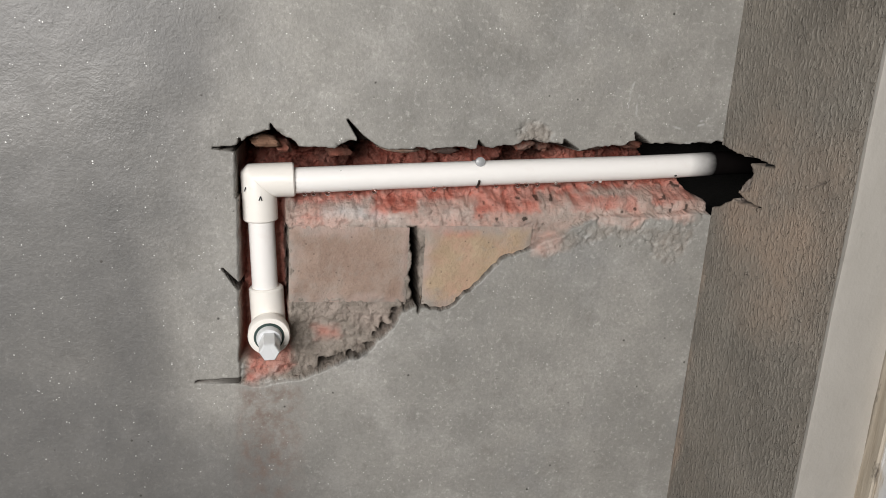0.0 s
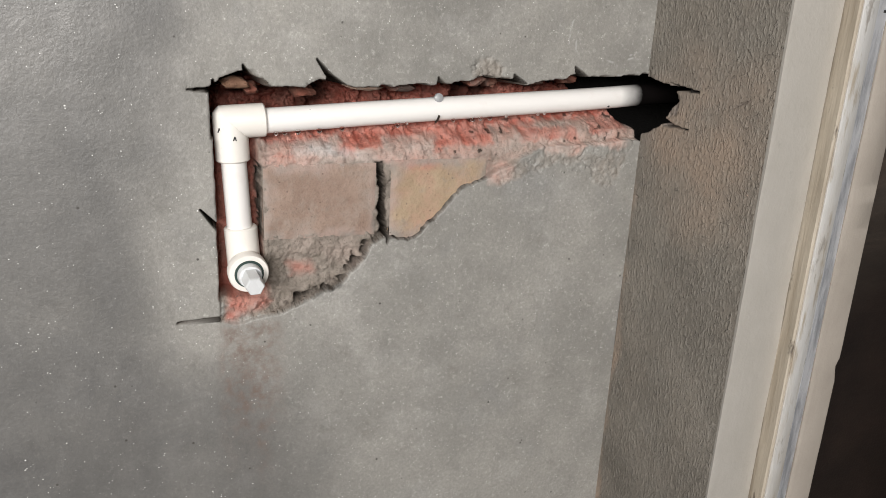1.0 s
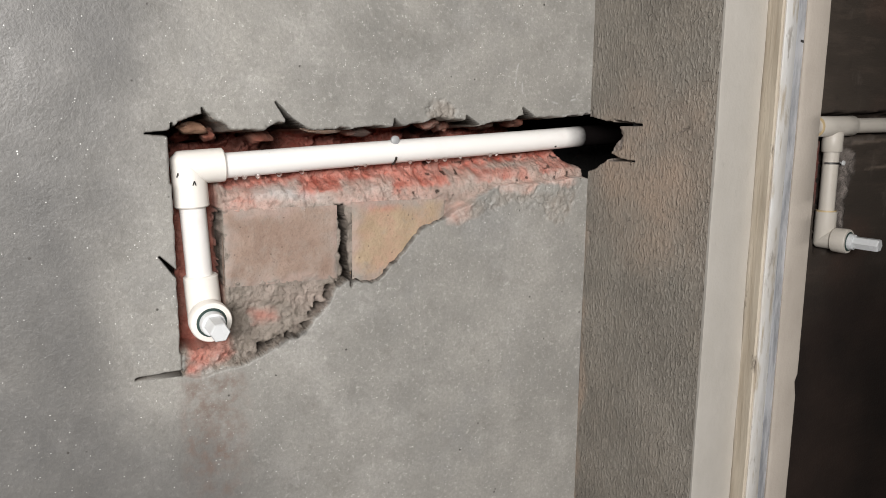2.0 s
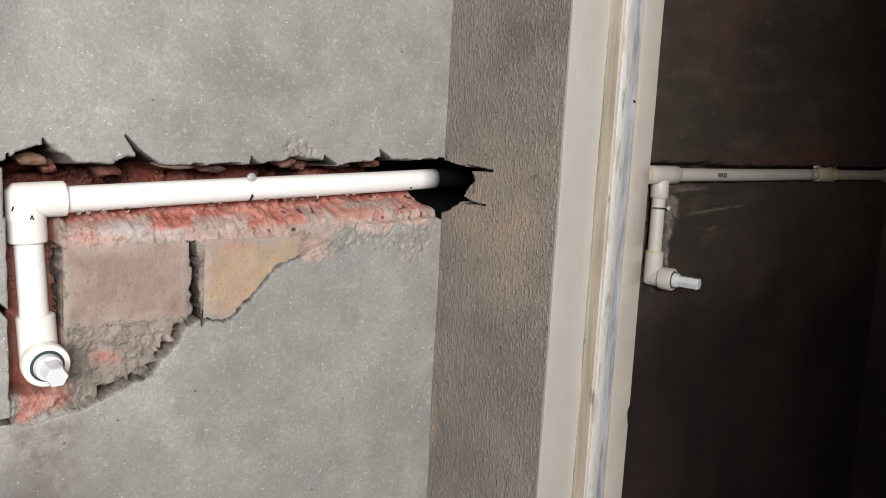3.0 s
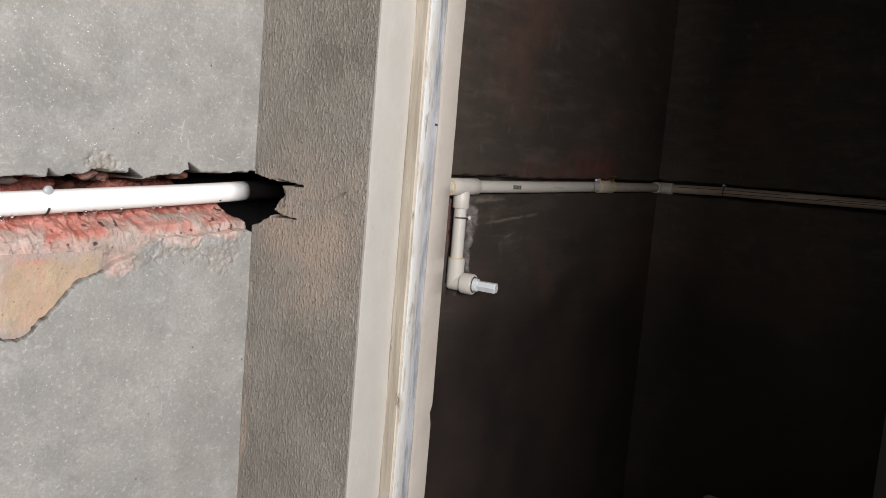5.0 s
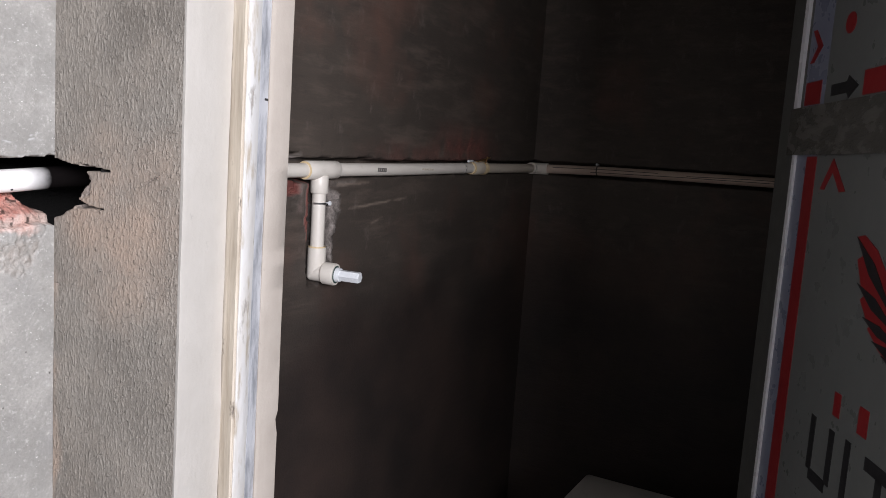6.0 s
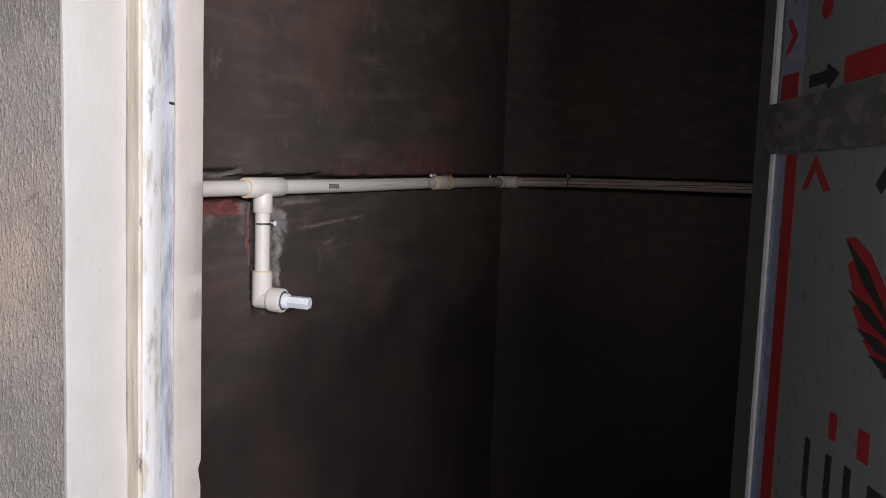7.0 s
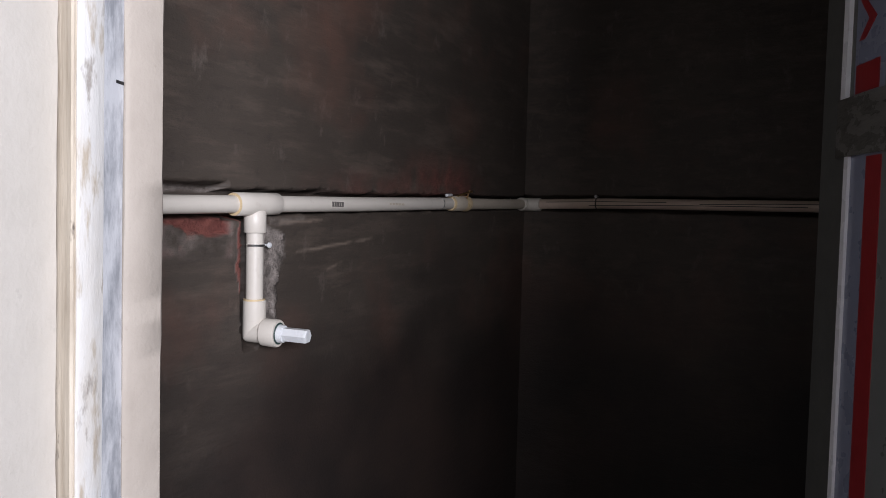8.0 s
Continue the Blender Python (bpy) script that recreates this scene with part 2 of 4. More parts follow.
M_CUT = cement_with_chase()
M_RIB = cement_ribbed()
M_DARK = dark_cement()
M_ROOM = cement_plain("room_cement", (0.11, 0.105, 0.095), (0.18, 0.17, 0.155))
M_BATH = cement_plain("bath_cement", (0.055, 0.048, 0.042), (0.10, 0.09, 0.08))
M_FLOOR = cement_plain("screed_floor", (0.10, 0.095, 0.088), (0.17, 0.16, 0.148), 3.0, 0.75, 0.004)
M_REVEAL = putty("pale_putty", (0.435, 0.412, 0.375), (0.475, 0.452, 0.415))
M_CREAM = putty("cream_putty", (0.355, 0.316, 0.274), (0.405, 0.363, 0.318))
M_BRICK = clay("clay_brown", (0.265, 0.182, 0.142), (0.355, 0.262, 0.212), (0.345, 0.285, 0.245))
M_BUFF = clay("clay_buff", (0.36, 0.262, 0.172), (0.45, 0.345, 0.238), (0.45, 0.285, 0.21))

def black_end_pvc():
    """White pipe whose colour runs to black where it enters the wall."""
    m = Mat("white_pvc_black_end")
    c = m.mix(m.ramp(m.noise(40, 5, 0.7), 0.58, 0.78, 0, 0.12), (0.92, 0.905, 0.885), (0.62, 0.46, 0.40))
    n = m.t.nodes.new("ShaderNodeSeparateXYZ")
    m.put(n.inputs[0], m.co)
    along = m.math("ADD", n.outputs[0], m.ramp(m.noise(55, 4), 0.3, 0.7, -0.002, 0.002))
    to_black = m.ramp(along, 0.486, 0.520)
    c = m.mix(to_black, c, (0.006, 0.005, 0.005))
    return m.done(c, m.ramp(to_black, 0, 1, 0.3, 0.95), relief=((m.noise(130, 2), 0.0002),), spec=m.ramp(to_black, 0, 0.8, 0.5, 0.0))


M_PVC_BLACK_END = black_end_pvc()
M_PVC = plastic("white_pvc", (0.88, 0.86, 0.84), 0.30, (0.60, 0.42, 0.33), 0.12)
M_FIT = plastic("white_pvc_fitting", (0.87, 0.84, 0.79), 0.30, (0.60, 0.42, 0.33), 0.2)
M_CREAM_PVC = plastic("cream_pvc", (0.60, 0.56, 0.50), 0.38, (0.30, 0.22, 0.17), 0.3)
M_GREY_PVC = plastic("grey_brown_pvc", (0.50, 0.44, 0.36), 0.5, (0.16, 0.12, 0.09), 0.6)
M_TAN_PVC = plastic("tan_pvc", (0.58, 0.46, 0.38), 0.4, (0.28, 0.19, 0.14), 0.35)
M_GLUE = plastic("amber_glue", (0.60, 0.47, 0.28), 0.3, (0.3, 0.2, 0.08), 0.4)
M_PLUG = plastic("clear_grey_plug", (0.70, 0.72, 0.735), 0.25, (0.6, 0.6, 0.6), 0.1)
M_SEAL = plastic("dark_green_seal", (0.03, 0.055, 0.05), 0.5, (0.1, 0.1, 0.1), 0.1)
M_INK = plastic("black_ink", (0.02, 0.02, 0.022), 0.5, (0.05, 0.05, 0.05), 0.2)
M_STEEL = metal("galvanised_steel", (0.62, 0.63, 0.64), 0.32)
M_DULL = plastic("weathered_zinc", (0.36, 0.37, 0.38), 0.28, (0.12, 0.12, 0.12), 0.6)
M_ZINC = plastic("dull_zinc", (0.62, 0.63, 0.64), 0.35, (0.3, 0.3, 0.3), 0.4)
M_WIRE = metal("dark_wire", (0.12, 0.11, 0.10), 0.5)
M_WHITE = worn_paint()
M_RUB = rubbed_steel()
M_SIDE = dirty_side()
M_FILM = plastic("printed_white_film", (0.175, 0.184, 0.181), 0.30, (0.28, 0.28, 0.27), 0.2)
M_BLUE = plastic("bluish_film", (0.24, 0.26, 0.35), 0.28, (0.3, 0.3, 0.35), 0.3)
M_RED = plastic("red_print", (0.30, 0.022, 0.025), 0.35, (0.2, 0.02, 0.02), 0.2)
M_EDGE = plastic("bright_edge_trim", (0.90, 0.91, 0.95), 0.25, (0.6, 0.6, 0.6), 0.15)
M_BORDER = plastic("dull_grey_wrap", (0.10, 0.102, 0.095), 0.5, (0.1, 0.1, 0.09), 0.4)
M_TUB = plastic("off_white_plastic", (0.76, 0.73, 0.68), 0.4, (0.3, 0.27, 0.24), 0.4)


def tape_material():
    m = Mat("clear_brown_tape")
    crease = m.noise(18, 5, 0.6, m.stretch(1, 1, 2.0))
    c = m.mix(m.ramp(crease, 0.45, 0.7), (0.10, 0.097, 0.088), (0.17, 0.166, 0.152))
    return m.done(c, m.ramp(crease, 0.4, 0.7, 0.18, 0.4), relief=((crease, 0.004),))


M_TAPE = tape_material()


def water_material():
    m = Mat("water")
    m.b.inputs["Transmission Weight"].default_value = 1.0
    m.b.inputs["IOR"].default_value = 1.33
    return m.done((0.98, 0.98, 0.98), 0.02)


M_WATER = water_material()


# ---------------------------------------------------------------- building helpers
def smooth(v):
    v = np.clip(v, 0, 1)
    return v * v * (3 - 2 * v)


def lattice(x, z, size, seed):
    """Smooth value noise in 0..1 over numpy arrays; size: metres of one cell."""
    rng = np.random.RandomState(seed)
    table = rng.rand(256, 256)
    u, v = x / size + 1000, z / size + 1000
    i, j = np.floor(u).astype(int), np.floor(v).astype(int)
    a, b = smooth(u - i), smooth(v - j)
    g = lambda p, q: table[p % 256, q % 256]
    return (g(i, j) * (1 - a) + g(i + 1, j) * a) * (1 - b) + (g(i, j + 1) * (1 - a) + g(i + 1, j + 1) * a) * b


def rough_field(x, z, size, seed, octaves=4):
    """Layered noise, about -1..1."""
    out, amp, total = 0, 1.0, 0
    for k in range(octaves):
        out = out + amp * (lattice(x, z, size / 2 ** k, seed + k) * 2 - 1)
        total += amp
        amp *= 0.55
    return out / total * 1.6


def inside(x, z, poly):
    """Metres inside the outline: positive within, negative without."""
    best = np.full(x.shape, 1e9)
    odd = np.zeros(x.shape, bool)
    for (ax, az), (bx, bz) in zip(poly, poly[1:] + poly[:1]):
        dx, dz = bx - ax, bz - az
        h = np.clip(((x - ax) * dx + (z - az) * dz) / (dx * dx + dz * dz + 1e-12), 0, 1)
        best = np.minimum(best, np.hypot(x - ax - h * dx, z - az - h * dz))
        if abs(dz) > 1e-9:
            cross = ((az > z) != (bz > z)) & (x < ax + (z - az) / dz * dx)
            odd ^= cross
    return np.where(odd, best, -best)


def sheet(us, vs, place, masks, extra_quads=()):
    """A mesh of a grid us x vs, put in the world by place(u, v arrays), with float masks per vertex, and plain quads beside it."""
    U, V = np.meshgrid(us, vs, indexing="ij")
    P = place(U, V).reshape(-1, 3)
    n, m = len(us), len(vs)
    k = np.arange(n * m).reshape(n, m)
    F = np.stack([k[:-1, :-1], k[1:, :-1], k[1:, 1:], k[:-1, 1:]], -1).reshape(-1, 4)
    verts, faces = P.tolist(), F.tolist()
    for quad in extra_quads:
        faces.append([len(verts) + i for i in range(len(quad))])
        verts += [list(p) for p in quad]
    me = bpy.data.meshes.new("sheet")
    me.from_pydata(verts, [], faces)
    for name, values in masks.items():
        layer = me.attributes.new(name, "FLOAT", "POINT")
        full = np.zeros(len(verts), dtype=np.float32)
        full[: n * m] = values.reshape(-1)
        layer.data.foreach_set("value", full)
    me.polygons.foreach_set("use_smooth", [i < len(F) for i in range(len(faces))])
    me.update()
    return me


def finish(bm, name, material, smooth_shade=True):
    bmesh.ops.recalc_face_normals(bm, faces=bm.faces)
    me = bpy.data.meshes.new(name)
    bm.to_mesh(me)
    bm.free()
    me.materials.append(material)
    if smooth_shade:
        me.polygons.foreach_set("use_smooth", [True] * len(me.polygons))
        me.set_sharp_from_angle(angle=radians(38))
    return me


def thing(name, at, label, category, group="", kind=""):
    ob = new(name)
    ob.empty_display_size = 0.02
    ob.location = at
    return tagged(ob, label, category, group, kind)


def adopt(child, parent):
    """Make child a part of parent and leave it where it is in the world."""
    child.parent = parent
    child.matrix_parent_inverse = Matrix.Identity(4) if parent.parent else Matrix.Translation(-parent.location)
    return child


def part(name, bm, material, parent, label=""):
    ob = new(name, finish(bm, name, material) if isinstance(bm, bmesh.types.BMesh) else bm)
    if parent:
        adopt(ob, parent)
    return tagged(ob, label)


def box(x0, x1, y0, y1, z0, z1, bevel=0.0, bm=None):
    bm = bm or bmesh.new()
    got = bmesh.ops.create_cube(bm, size=1)["verts"]
    for v in got:
        v.co = Vector((x0 + (v.co.x + 0.5) * (x1 - x0), y0 + (v.co.y + 0.5) * (y1 - y0), z0 + (v.co.z + 0.5) * (z1 - z0)))
    if bevel:
        edges = {e for v in got for e in v.link_edges}
        bmesh.ops.bevel(bm, geom=list(edges), offset=bevel, segments=2, affect="EDGES", profile=0.5)
    return bm


def sweep(points, radii, sides=28, caps=True, bm=None, twist=0.0):
    """A tube through points with a radius at each."""
    bm = bm or bmesh.new()
    pts = [Vector(p) for p in points]
    up = Vector((0.13, 0.31, 0.94)).normalized()
    rings = []
    side = None
    for i, p in enumerate(pts):
        a = pts[max(i - 1, 0)]
        b = pts[min(i + 1, len(pts) - 1)]
        d = (b - a)
        d = d.normalized() if d.length > 1e-9 else rings_dir
        rings_dir = d
        if side is None:
            side = d.cross(up).normalized()
        side = (side - d * side.dot(d)).normalized()
        other = d.cross(side)
        r = radii[i] if isinstance(radii, (list, tuple)) else radii
        rings.append([bm.verts.new(p + (side * math.cos(twist + 2 * math.pi * k / sides) + other * math.sin(twist + 2 * math.pi * k / sides)) * r) for k in range(sides)])
    for r0, r1 in zip(rings, rings[1:]):
        for k in range(sides):
            bm.faces.new((r0[k], r0[(k + 1) % sides], r1[(k + 1) % sides], r1[k]))
    if caps:
        bm.faces.new(list(reversed(rings[0])))
        bm.faces.new(rings[-1])
    return bm


def lathe(base, axis, profile, sides=32, bm=None, twist=0.0):
    """A body turned round axis from base: profile rows (along, radius)."""
    bm = bm or bmesh.new()
    d = Vector(axis).normalized()
    side = d.orthogonal().normalized()
    other = d.cross(side)
    rings = []
    for s, r in profile:
        c = Vector(base) + d * s
        rings.append([bm.verts.new(c + (side * math.cos(twist + 2 * math.pi * k / sides) + other * math.sin(twist + 2 * math.pi * k / sides)) * max(r, 1e-5)) for k in range(sides)])
    for r0, r1 in zip(rings, rings[1:]):
        for k in range(sides):
            bm.faces.new((r0[k], r0[(k + 1) % sides], r1[(k + 1) % sides], r1[k]))
    bm.faces.new(list(reversed(rings[0])))
    bm.faces.new(rings[-1])
    return bm


def prism(outline, y0, y1, place, bm=None):
    """An outline in a plane (u, v), given depth y0..y1; place(u, v, w) puts it in the world."""
    bm = bm or bmesh.new()
    lo = [bm.verts.new(place(u, v, y0)) for u, v in outline]
    hi = [bm.verts.new(place(u, v, y1)) for u, v in outline]
    n = len(outline)
    bm.faces.new(lo)
    bm.faces.new(list(reversed(hi)))
    for i in range(n):
        bm.faces.new((lo[i], hi[i], hi[(i + 1) % n], lo[(i + 1) % n]))
    return bm


def quads_round(place, u0, u1, v0, v1, U0, U1, V0, V1):
    """Plain quads that fill U0..U1 x V0..V1 round the window u0..u1 x v0..v1."""
    rects = [(U0, u0, V0, V1), (u1, U1, V0, V1), (u0, u1, V0, v0), (u0, u1, v1, V1)]
    return [[place(a, c), place(b, c), place(b, d), place(a, d)] for a, b, c, d in rects if b - a > 1e-4 and d - c > 1e-4]


# ---------------------------------------------------------------- the rooms
CX = 0.511            # the partition's face towards the camera's room
FAR = 0.700           # its face towards the bathroom
JY = -0.198           # the door reveal
BY = 0.091            # the bathroom's pipe wall
EX = 2.175            # the bathroom's end wall
WX = -2.65            # the room's west wall
TOP = 2.65
DOOR_END, DOOR_TOP = -1.03, 2.08


def pipe_z(x):
    return 1.3105 + 0.0665 * x


TOP_EDGE = [(-0.003, 1.349), (0.007, 1.356), (0.029, 1.366), (0.048, 1.357), (0.056, 1.348), (0.089, 1.350), (0.105, 1.357),
            (0.125, 1.353), (0.145, 1.351), (0.239, 1.355), (0.275, 1.359), (0.286, 1.366), (0.308, 1.363), (0.330, 1.361),
            (0.350, 1.356), (0.387, 1.362), (0.409, 1.368), (0.426, 1.367), (0.53, 1.369)]
LOW_EDGE = [(0.53, 1.292), (0.470, 1.291), (0.417, 1.284), (0.377, 1.287), (0.341, 1.266), (0.306, 1.252), (0.276, 1.238), (0.238, 1.200), (0.215, 1.181),
            (0.180, 1.183), (0.168, 1.177), (0.154, 1.152), (0.131, 1.132), (0.101, 1.117), (0.065, 1.103), (0.024, 1.096), (-0.003, 1.098)]


def build_wall_north():
    us = np.concatenate([np.arange(WX, -0.15, 0.05), np.arange(-0.14, CX + 0.0005, 0.00115)])
    us[-1] = CX
    vs = np.concatenate([np.arange(0.0, 0.95, 0.05), np.arange(0.96, 1.44, 0.00115), np.arange(1.45, TOP, 0.05), [TOP]])
    X, Z = np.meshgrid(us, vs, indexing="ij")
    jag = 0.0022 * rough_field(X, Z, 0.012, 3, 3)
    ragged = np.where(X < 0.004, 0.15, 1.0)
    xx, zz = X + jag * ragged, Z + 0.0022 * rough_field(X, Z, 0.011, 9, 3) * ragged
    all_in = inside(xx, zz, TOP_EDGE + LOW_EDGE)
    rub = rough_field(X, Z, 0.02, 21, 5)
    fine = rough_field(X, Z, 0.007, 31, 3)
    zp = pipe_z(X)
    # the plaster's thickness is gone everywhere inside the outline
    open_ = smooth(all_in / 0.0022)
    crack = smooth(1 - np.abs(rough_field(X, Z, 0.020, 141, 3)) / 0.10) * smooth((rough_field(X, Z, 0.05, 151, 2) + 0.25) / 0.3)
    gravel = rough_field(X, Z, 0.0055, 161, 2)
    depth = open_ * (0.0118 + 0.0018 * rub + 0.0009 * fine + 0.0007 * gravel + 0.0022 * crack * smooth(all_in / 0.01))
    # broken slope along the lower curve
    low = smooth((1.178 - Z) / 0.02) * smooth((X - 0.03) / 0.03)
    depth += open_ * low * (0.004 + 0.003 * rub + 0.0012 * fine) * smooth(all_in / 0.012)
    crumb = smooth(all_in / 0.0012) * np.exp(-((all_in - 0.0040 - 0.003 * fine) / 0.0034) ** 2) * smooth((1.255 - Z) / 0.03) * smooth((X - 0.055) / 0.03)
    depth += crumb * np.clip(0.008 + 0.007 * rub + 0.012 * fine + 0.009 * gravel, 0, 0.03) * np.where(Z > 1.185, 0.45, 1.0)
    # red band that slopes in from the brick tops to the slot behind the pipe
    sill = 1.271 + np.clip((X - 0.29) / 0.1, 0, 1) * 0.016
    band = np.clip((Z - sill) / (zp - 0.010 - sill), 0, 1.0)
    band_on = smooth((X - 0.03) / 0.015)
    sunk = 0.30 * band + 0.70 * smooth((band - 0.34 + 0.05 * rub) / 0.46)
    depth += open_ * band_on * sunk * (0.031 + 0.0024 * rub + 0.0026 * fine + 0.0034 * gravel + 0.004 * crack) * np.where(X > 0.3, 1.15, 1)
    # slot behind and above the pipe
    slot = inside(xx, zz, TOP_EDGE + [(0.53, 1.331), (0.30, 1.3185), (0.04, 1.300), (-0.003, 1.300)])
    slot_on = smooth((slot + 0.003) / 0.006)
    depth = np.maximum(depth, slot_on * (0.104 + 0.016 * rub + 0.006 * fine + 0.028 * smooth((X - 0.40) / 0.08)))
    lump = inside(xx, zz, [(0.004, 1.349), (0.030, 1.358), (0.042, 1.349), (0.028, 1.336), (0.006, 1.340)])
    depth -= smooth(lump / 0.006) * 0.026
    for a, b in ((0.085, 0.118), (0.150, 0.180), (0.262, 0.30), (0.345, 0.38)):
        ledge = smooth((X - a) / 0.006) * smooth((b - X) / 0.006) * smooth((Z - zp - 0.021) / 0.005)
        depth -= ledge * slot_on * (0.022 + 0.008 * rub)
    # upright trench
    trench = inside(X + 0.3 * jag, zz, [(-0.003, 1.352), (0.046, 1.352), (0.044, 1.262), (0.047, 1.186), (0.050, 1.138), (0.030, 1.122), (-0.003, 1.124)])
    depth = np.maximum(depth, smooth((trench + 0.001) / 0.005) * (0.046 + 0.004 * rub))
    foot = smooth((1.126 - Z) / 0.01) * smooth((0.07 - X) / 0.03) * open_
    depth = np.where(foot > 0, depth * (1 - 0.45 * foot) + foot * 0.003 * fine, depth)
    for bx0, bx1, bz0, bz1 in ((0.047, 0.1715, 1.186, 1.269), (0.1885, 0.306, 1.180, 1.272)):
        seat = np.minimum(np.minimum(X - bx0, bx1 - X), np.minimum(Z - bz0, bz1 - Z))
        depth = np.where(open_ > 0.9, np.maximum(depth, smooth((seat - 0.003) / 0.004) * 0.016), depth)
    # open joint between the two bricks
    joint = inside(X + 0.0018 * fine + 0.0018 * rub, Z, [(0.1712, 1.268), (0.1785, 1.269), (0.1800, 1.245), (0.1815, 1.225), (0.1858, 1.186), (0.1830, 1.178), (0.1765, 1.205), (0.1742, 1.24)])
    depth = np.maximum(depth, smooth((joint + 0.0012) / 0.0024) * (0.075 + 0.01 * fine))
    seam = inside(X + 0.0016 * fine, Z, [(0.040, 1.272), (0.0445, 1.270), (0.0475, 1.23), (0.0475, 1.188), (0.045, 1.186), (0.042, 1.23)])
    depth = np.maximum(depth, smooth((seam + 0.0006 + 0.001 * fine) / 0.0022) * 0.045)
    # rough black-edged hole by the partition
    hole = inside(xx, zz, [(0.474, 1.372), (0.53, 1.374), (0.53, 1.302), (0.514, 1.303), (0.507, 1.306), (0.498, 1.311), (0.492, 1.318), (0.485, 1.327), (0.478, 1.35)])
    depth = np.maximum(depth, smooth((hole + 0.001) / 0.006) * 0.20)
    # shallow chipped plaster under the slot and over it
    chip = inside(xx, zz, [(0.300, 1.250), (0.322, 1.237), (0.345, 1.246), (0.400, 1.264), (0.437, 1.243), (0.474, 1.227), (0.493, 1.258), (0.507, 1.296), (0.34, 1.292)])
    chip2 = inside(xx, zz, [(0.272, 1.385), (0.302, 1.391), (0.319, 1.377), (0.310, 1.360), (0.276, 1.366)])
    nibble = inside(xx, zz, [(-0.009, 1.325), (-0.002, 1.330), (0.0, 1.308), (-0.006, 1.312)])
    chip3 = inside(xx, zz, [(0.083, 1.349), (0.092, 1.362), (0.108, 1.362), (0.115, 1.349)])
    chip4 = inside(xx, zz, [(-0.002, 1.352), (0.008, 1.360), (0.026, 1.372), (0.040, 1.368), (0.056, 1.356), (0.052, 1.350)])
    for c, d in ((chip4, 0.005), (chip, 0.0022), (chip2, 0.0026), (nibble, 0.004), (chip3, 0.003)):
        on = smooth(c / 0.004)
        depth = np.maximum(depth, on * np.clip(d * 0.35 + d * 0.5 * rub + d * 0.6 * fine + d * 0.5 * gravel + d * 1.2 * crack, 0, 0.02))
    # saw over-runs
    cuts = [[(-0.026, 1.3475), (-0.002, 1.3452), (-0.002, 1.3500)], [(-0.047, 1.1018), (-0.020, 1.1012), (-0.002, 1.1008), (-0.002, 1.1055), (-0.020, 1.1045), (-0.046, 1.1032)],
            [(0.1020, 1.3805), (0.118, 1.3645), (0.136, 1.352), (0.111, 1.3530), (0.1135, 1.3620)],
            [(-0.019, 1.2260), (0.000, 1.2070), (0.000, 1.2000), (-0.006, 1.2070)],
            [(0.4075, 1.3800), (0.430, 1.3660), (0.411, 1.3660)], [(0.2370, 1.3645), (0.247, 1.3550), (0.236, 1.3550)],
            [(0.329, 1.3695), (0.346, 1.359), (0.328, 1.360)], [(-0.0015, 1.358), (0.002, 1.349), (-0.003, 1.347)], [(0.028, 1.3725), (0.036, 1.362), (0.029, 1.361)]]
    saw = np.zeros(X.shape)
    for c in cuts:
        saw = np.maximum(saw, smooth((inside(X, Z, c) + 0.0015) / 0.0012))
        depth = np.maximum(depth, smooth((inside(X, Z, c) + 0.0006) / 0.0011) * 0.05)
    void = inside(xx, zz, [(0.044, 1.352), (0.060, 1.348), (0.074, 1.349), (0.078, 1.338), (0.050, 1.332), (0.018, 1.334), (0.016, 1.338), (0.036, 1.342)])
    depth = np.maximum(depth, smooth((void + 0.001) / 0.005) * 0.16)
    depth = np.clip(depth, 0, 0.20)
    depth += np.where(depth < 0.001, 0.0005 * rough_field(X, Z, 0.09, 55, 3), 0)
    edge_fade = smooth((X + 0.14) / 0.02) * smooth((Z - 0.96) / 0.02) * smooth((1.44 - Z) / 0.02)
    depth *= edge_fade
    broken = np.maximum(smooth((depth - 0.0045) / 0.003), 0.62 * smooth(np.maximum(chip, chip2) / 0.006) * np.clip(0.55 + rub, 0, 1))
    below = zp - Z
    soft = lambda x0, x1, d0, d1: smooth((np.minimum(np.minimum(X - x0, x1 - X), np.minimum(below - d0, d1 - below)) + 0.0065 * rub + 0.002 * fine) / 0.009)
    brick = smooth((0.013 - below) / 0.004) * smooth(all_in / 0.006)
    for x0, x1, d0, d1, k in ((0.040, 0.502, 0.004, 0.029, 1.0), (0.125, 0.185, 0.010, 0.042, 1.0), (0.240, 0.320, 0.010, 0.048, 0.85), (0.350, 0.430, 0.026, 0.048, 0.65),
                              (0.440, 0.500, 0.022, 0.044, 0.7), (0.048, 0.085, 0.026, 0.048, 0.6)):
        brick = np.maximum(brick, k * soft(x0, x1, d0, d1) * (0.92 + 0.3 * fine) * smooth(all_in / 0.004))
    patch = inside(xx, zz, [(0.070, 1.163), (0.096, 1.165), (0.118, 1.150), (0.100, 1.135), (0.074, 1.140)])
    patch2 = inside(xx, zz, [(0.0, 1.150), (0.052, 1.150), (0.060, 1.112), (0.020, 1.094), (0.0, 1.096)])
    brick = np.clip(np.maximum(np.maximum(brick, smooth((patch + 0.006 * rub) / 0.016) * 0.62), smooth(patch2 / 0.01) * np.clip(0.55 + 0.7 * rub, 0, 1)), 0, 1)
    brick = np.maximum(brick, smooth((trench) / 0.004) * 0.8)
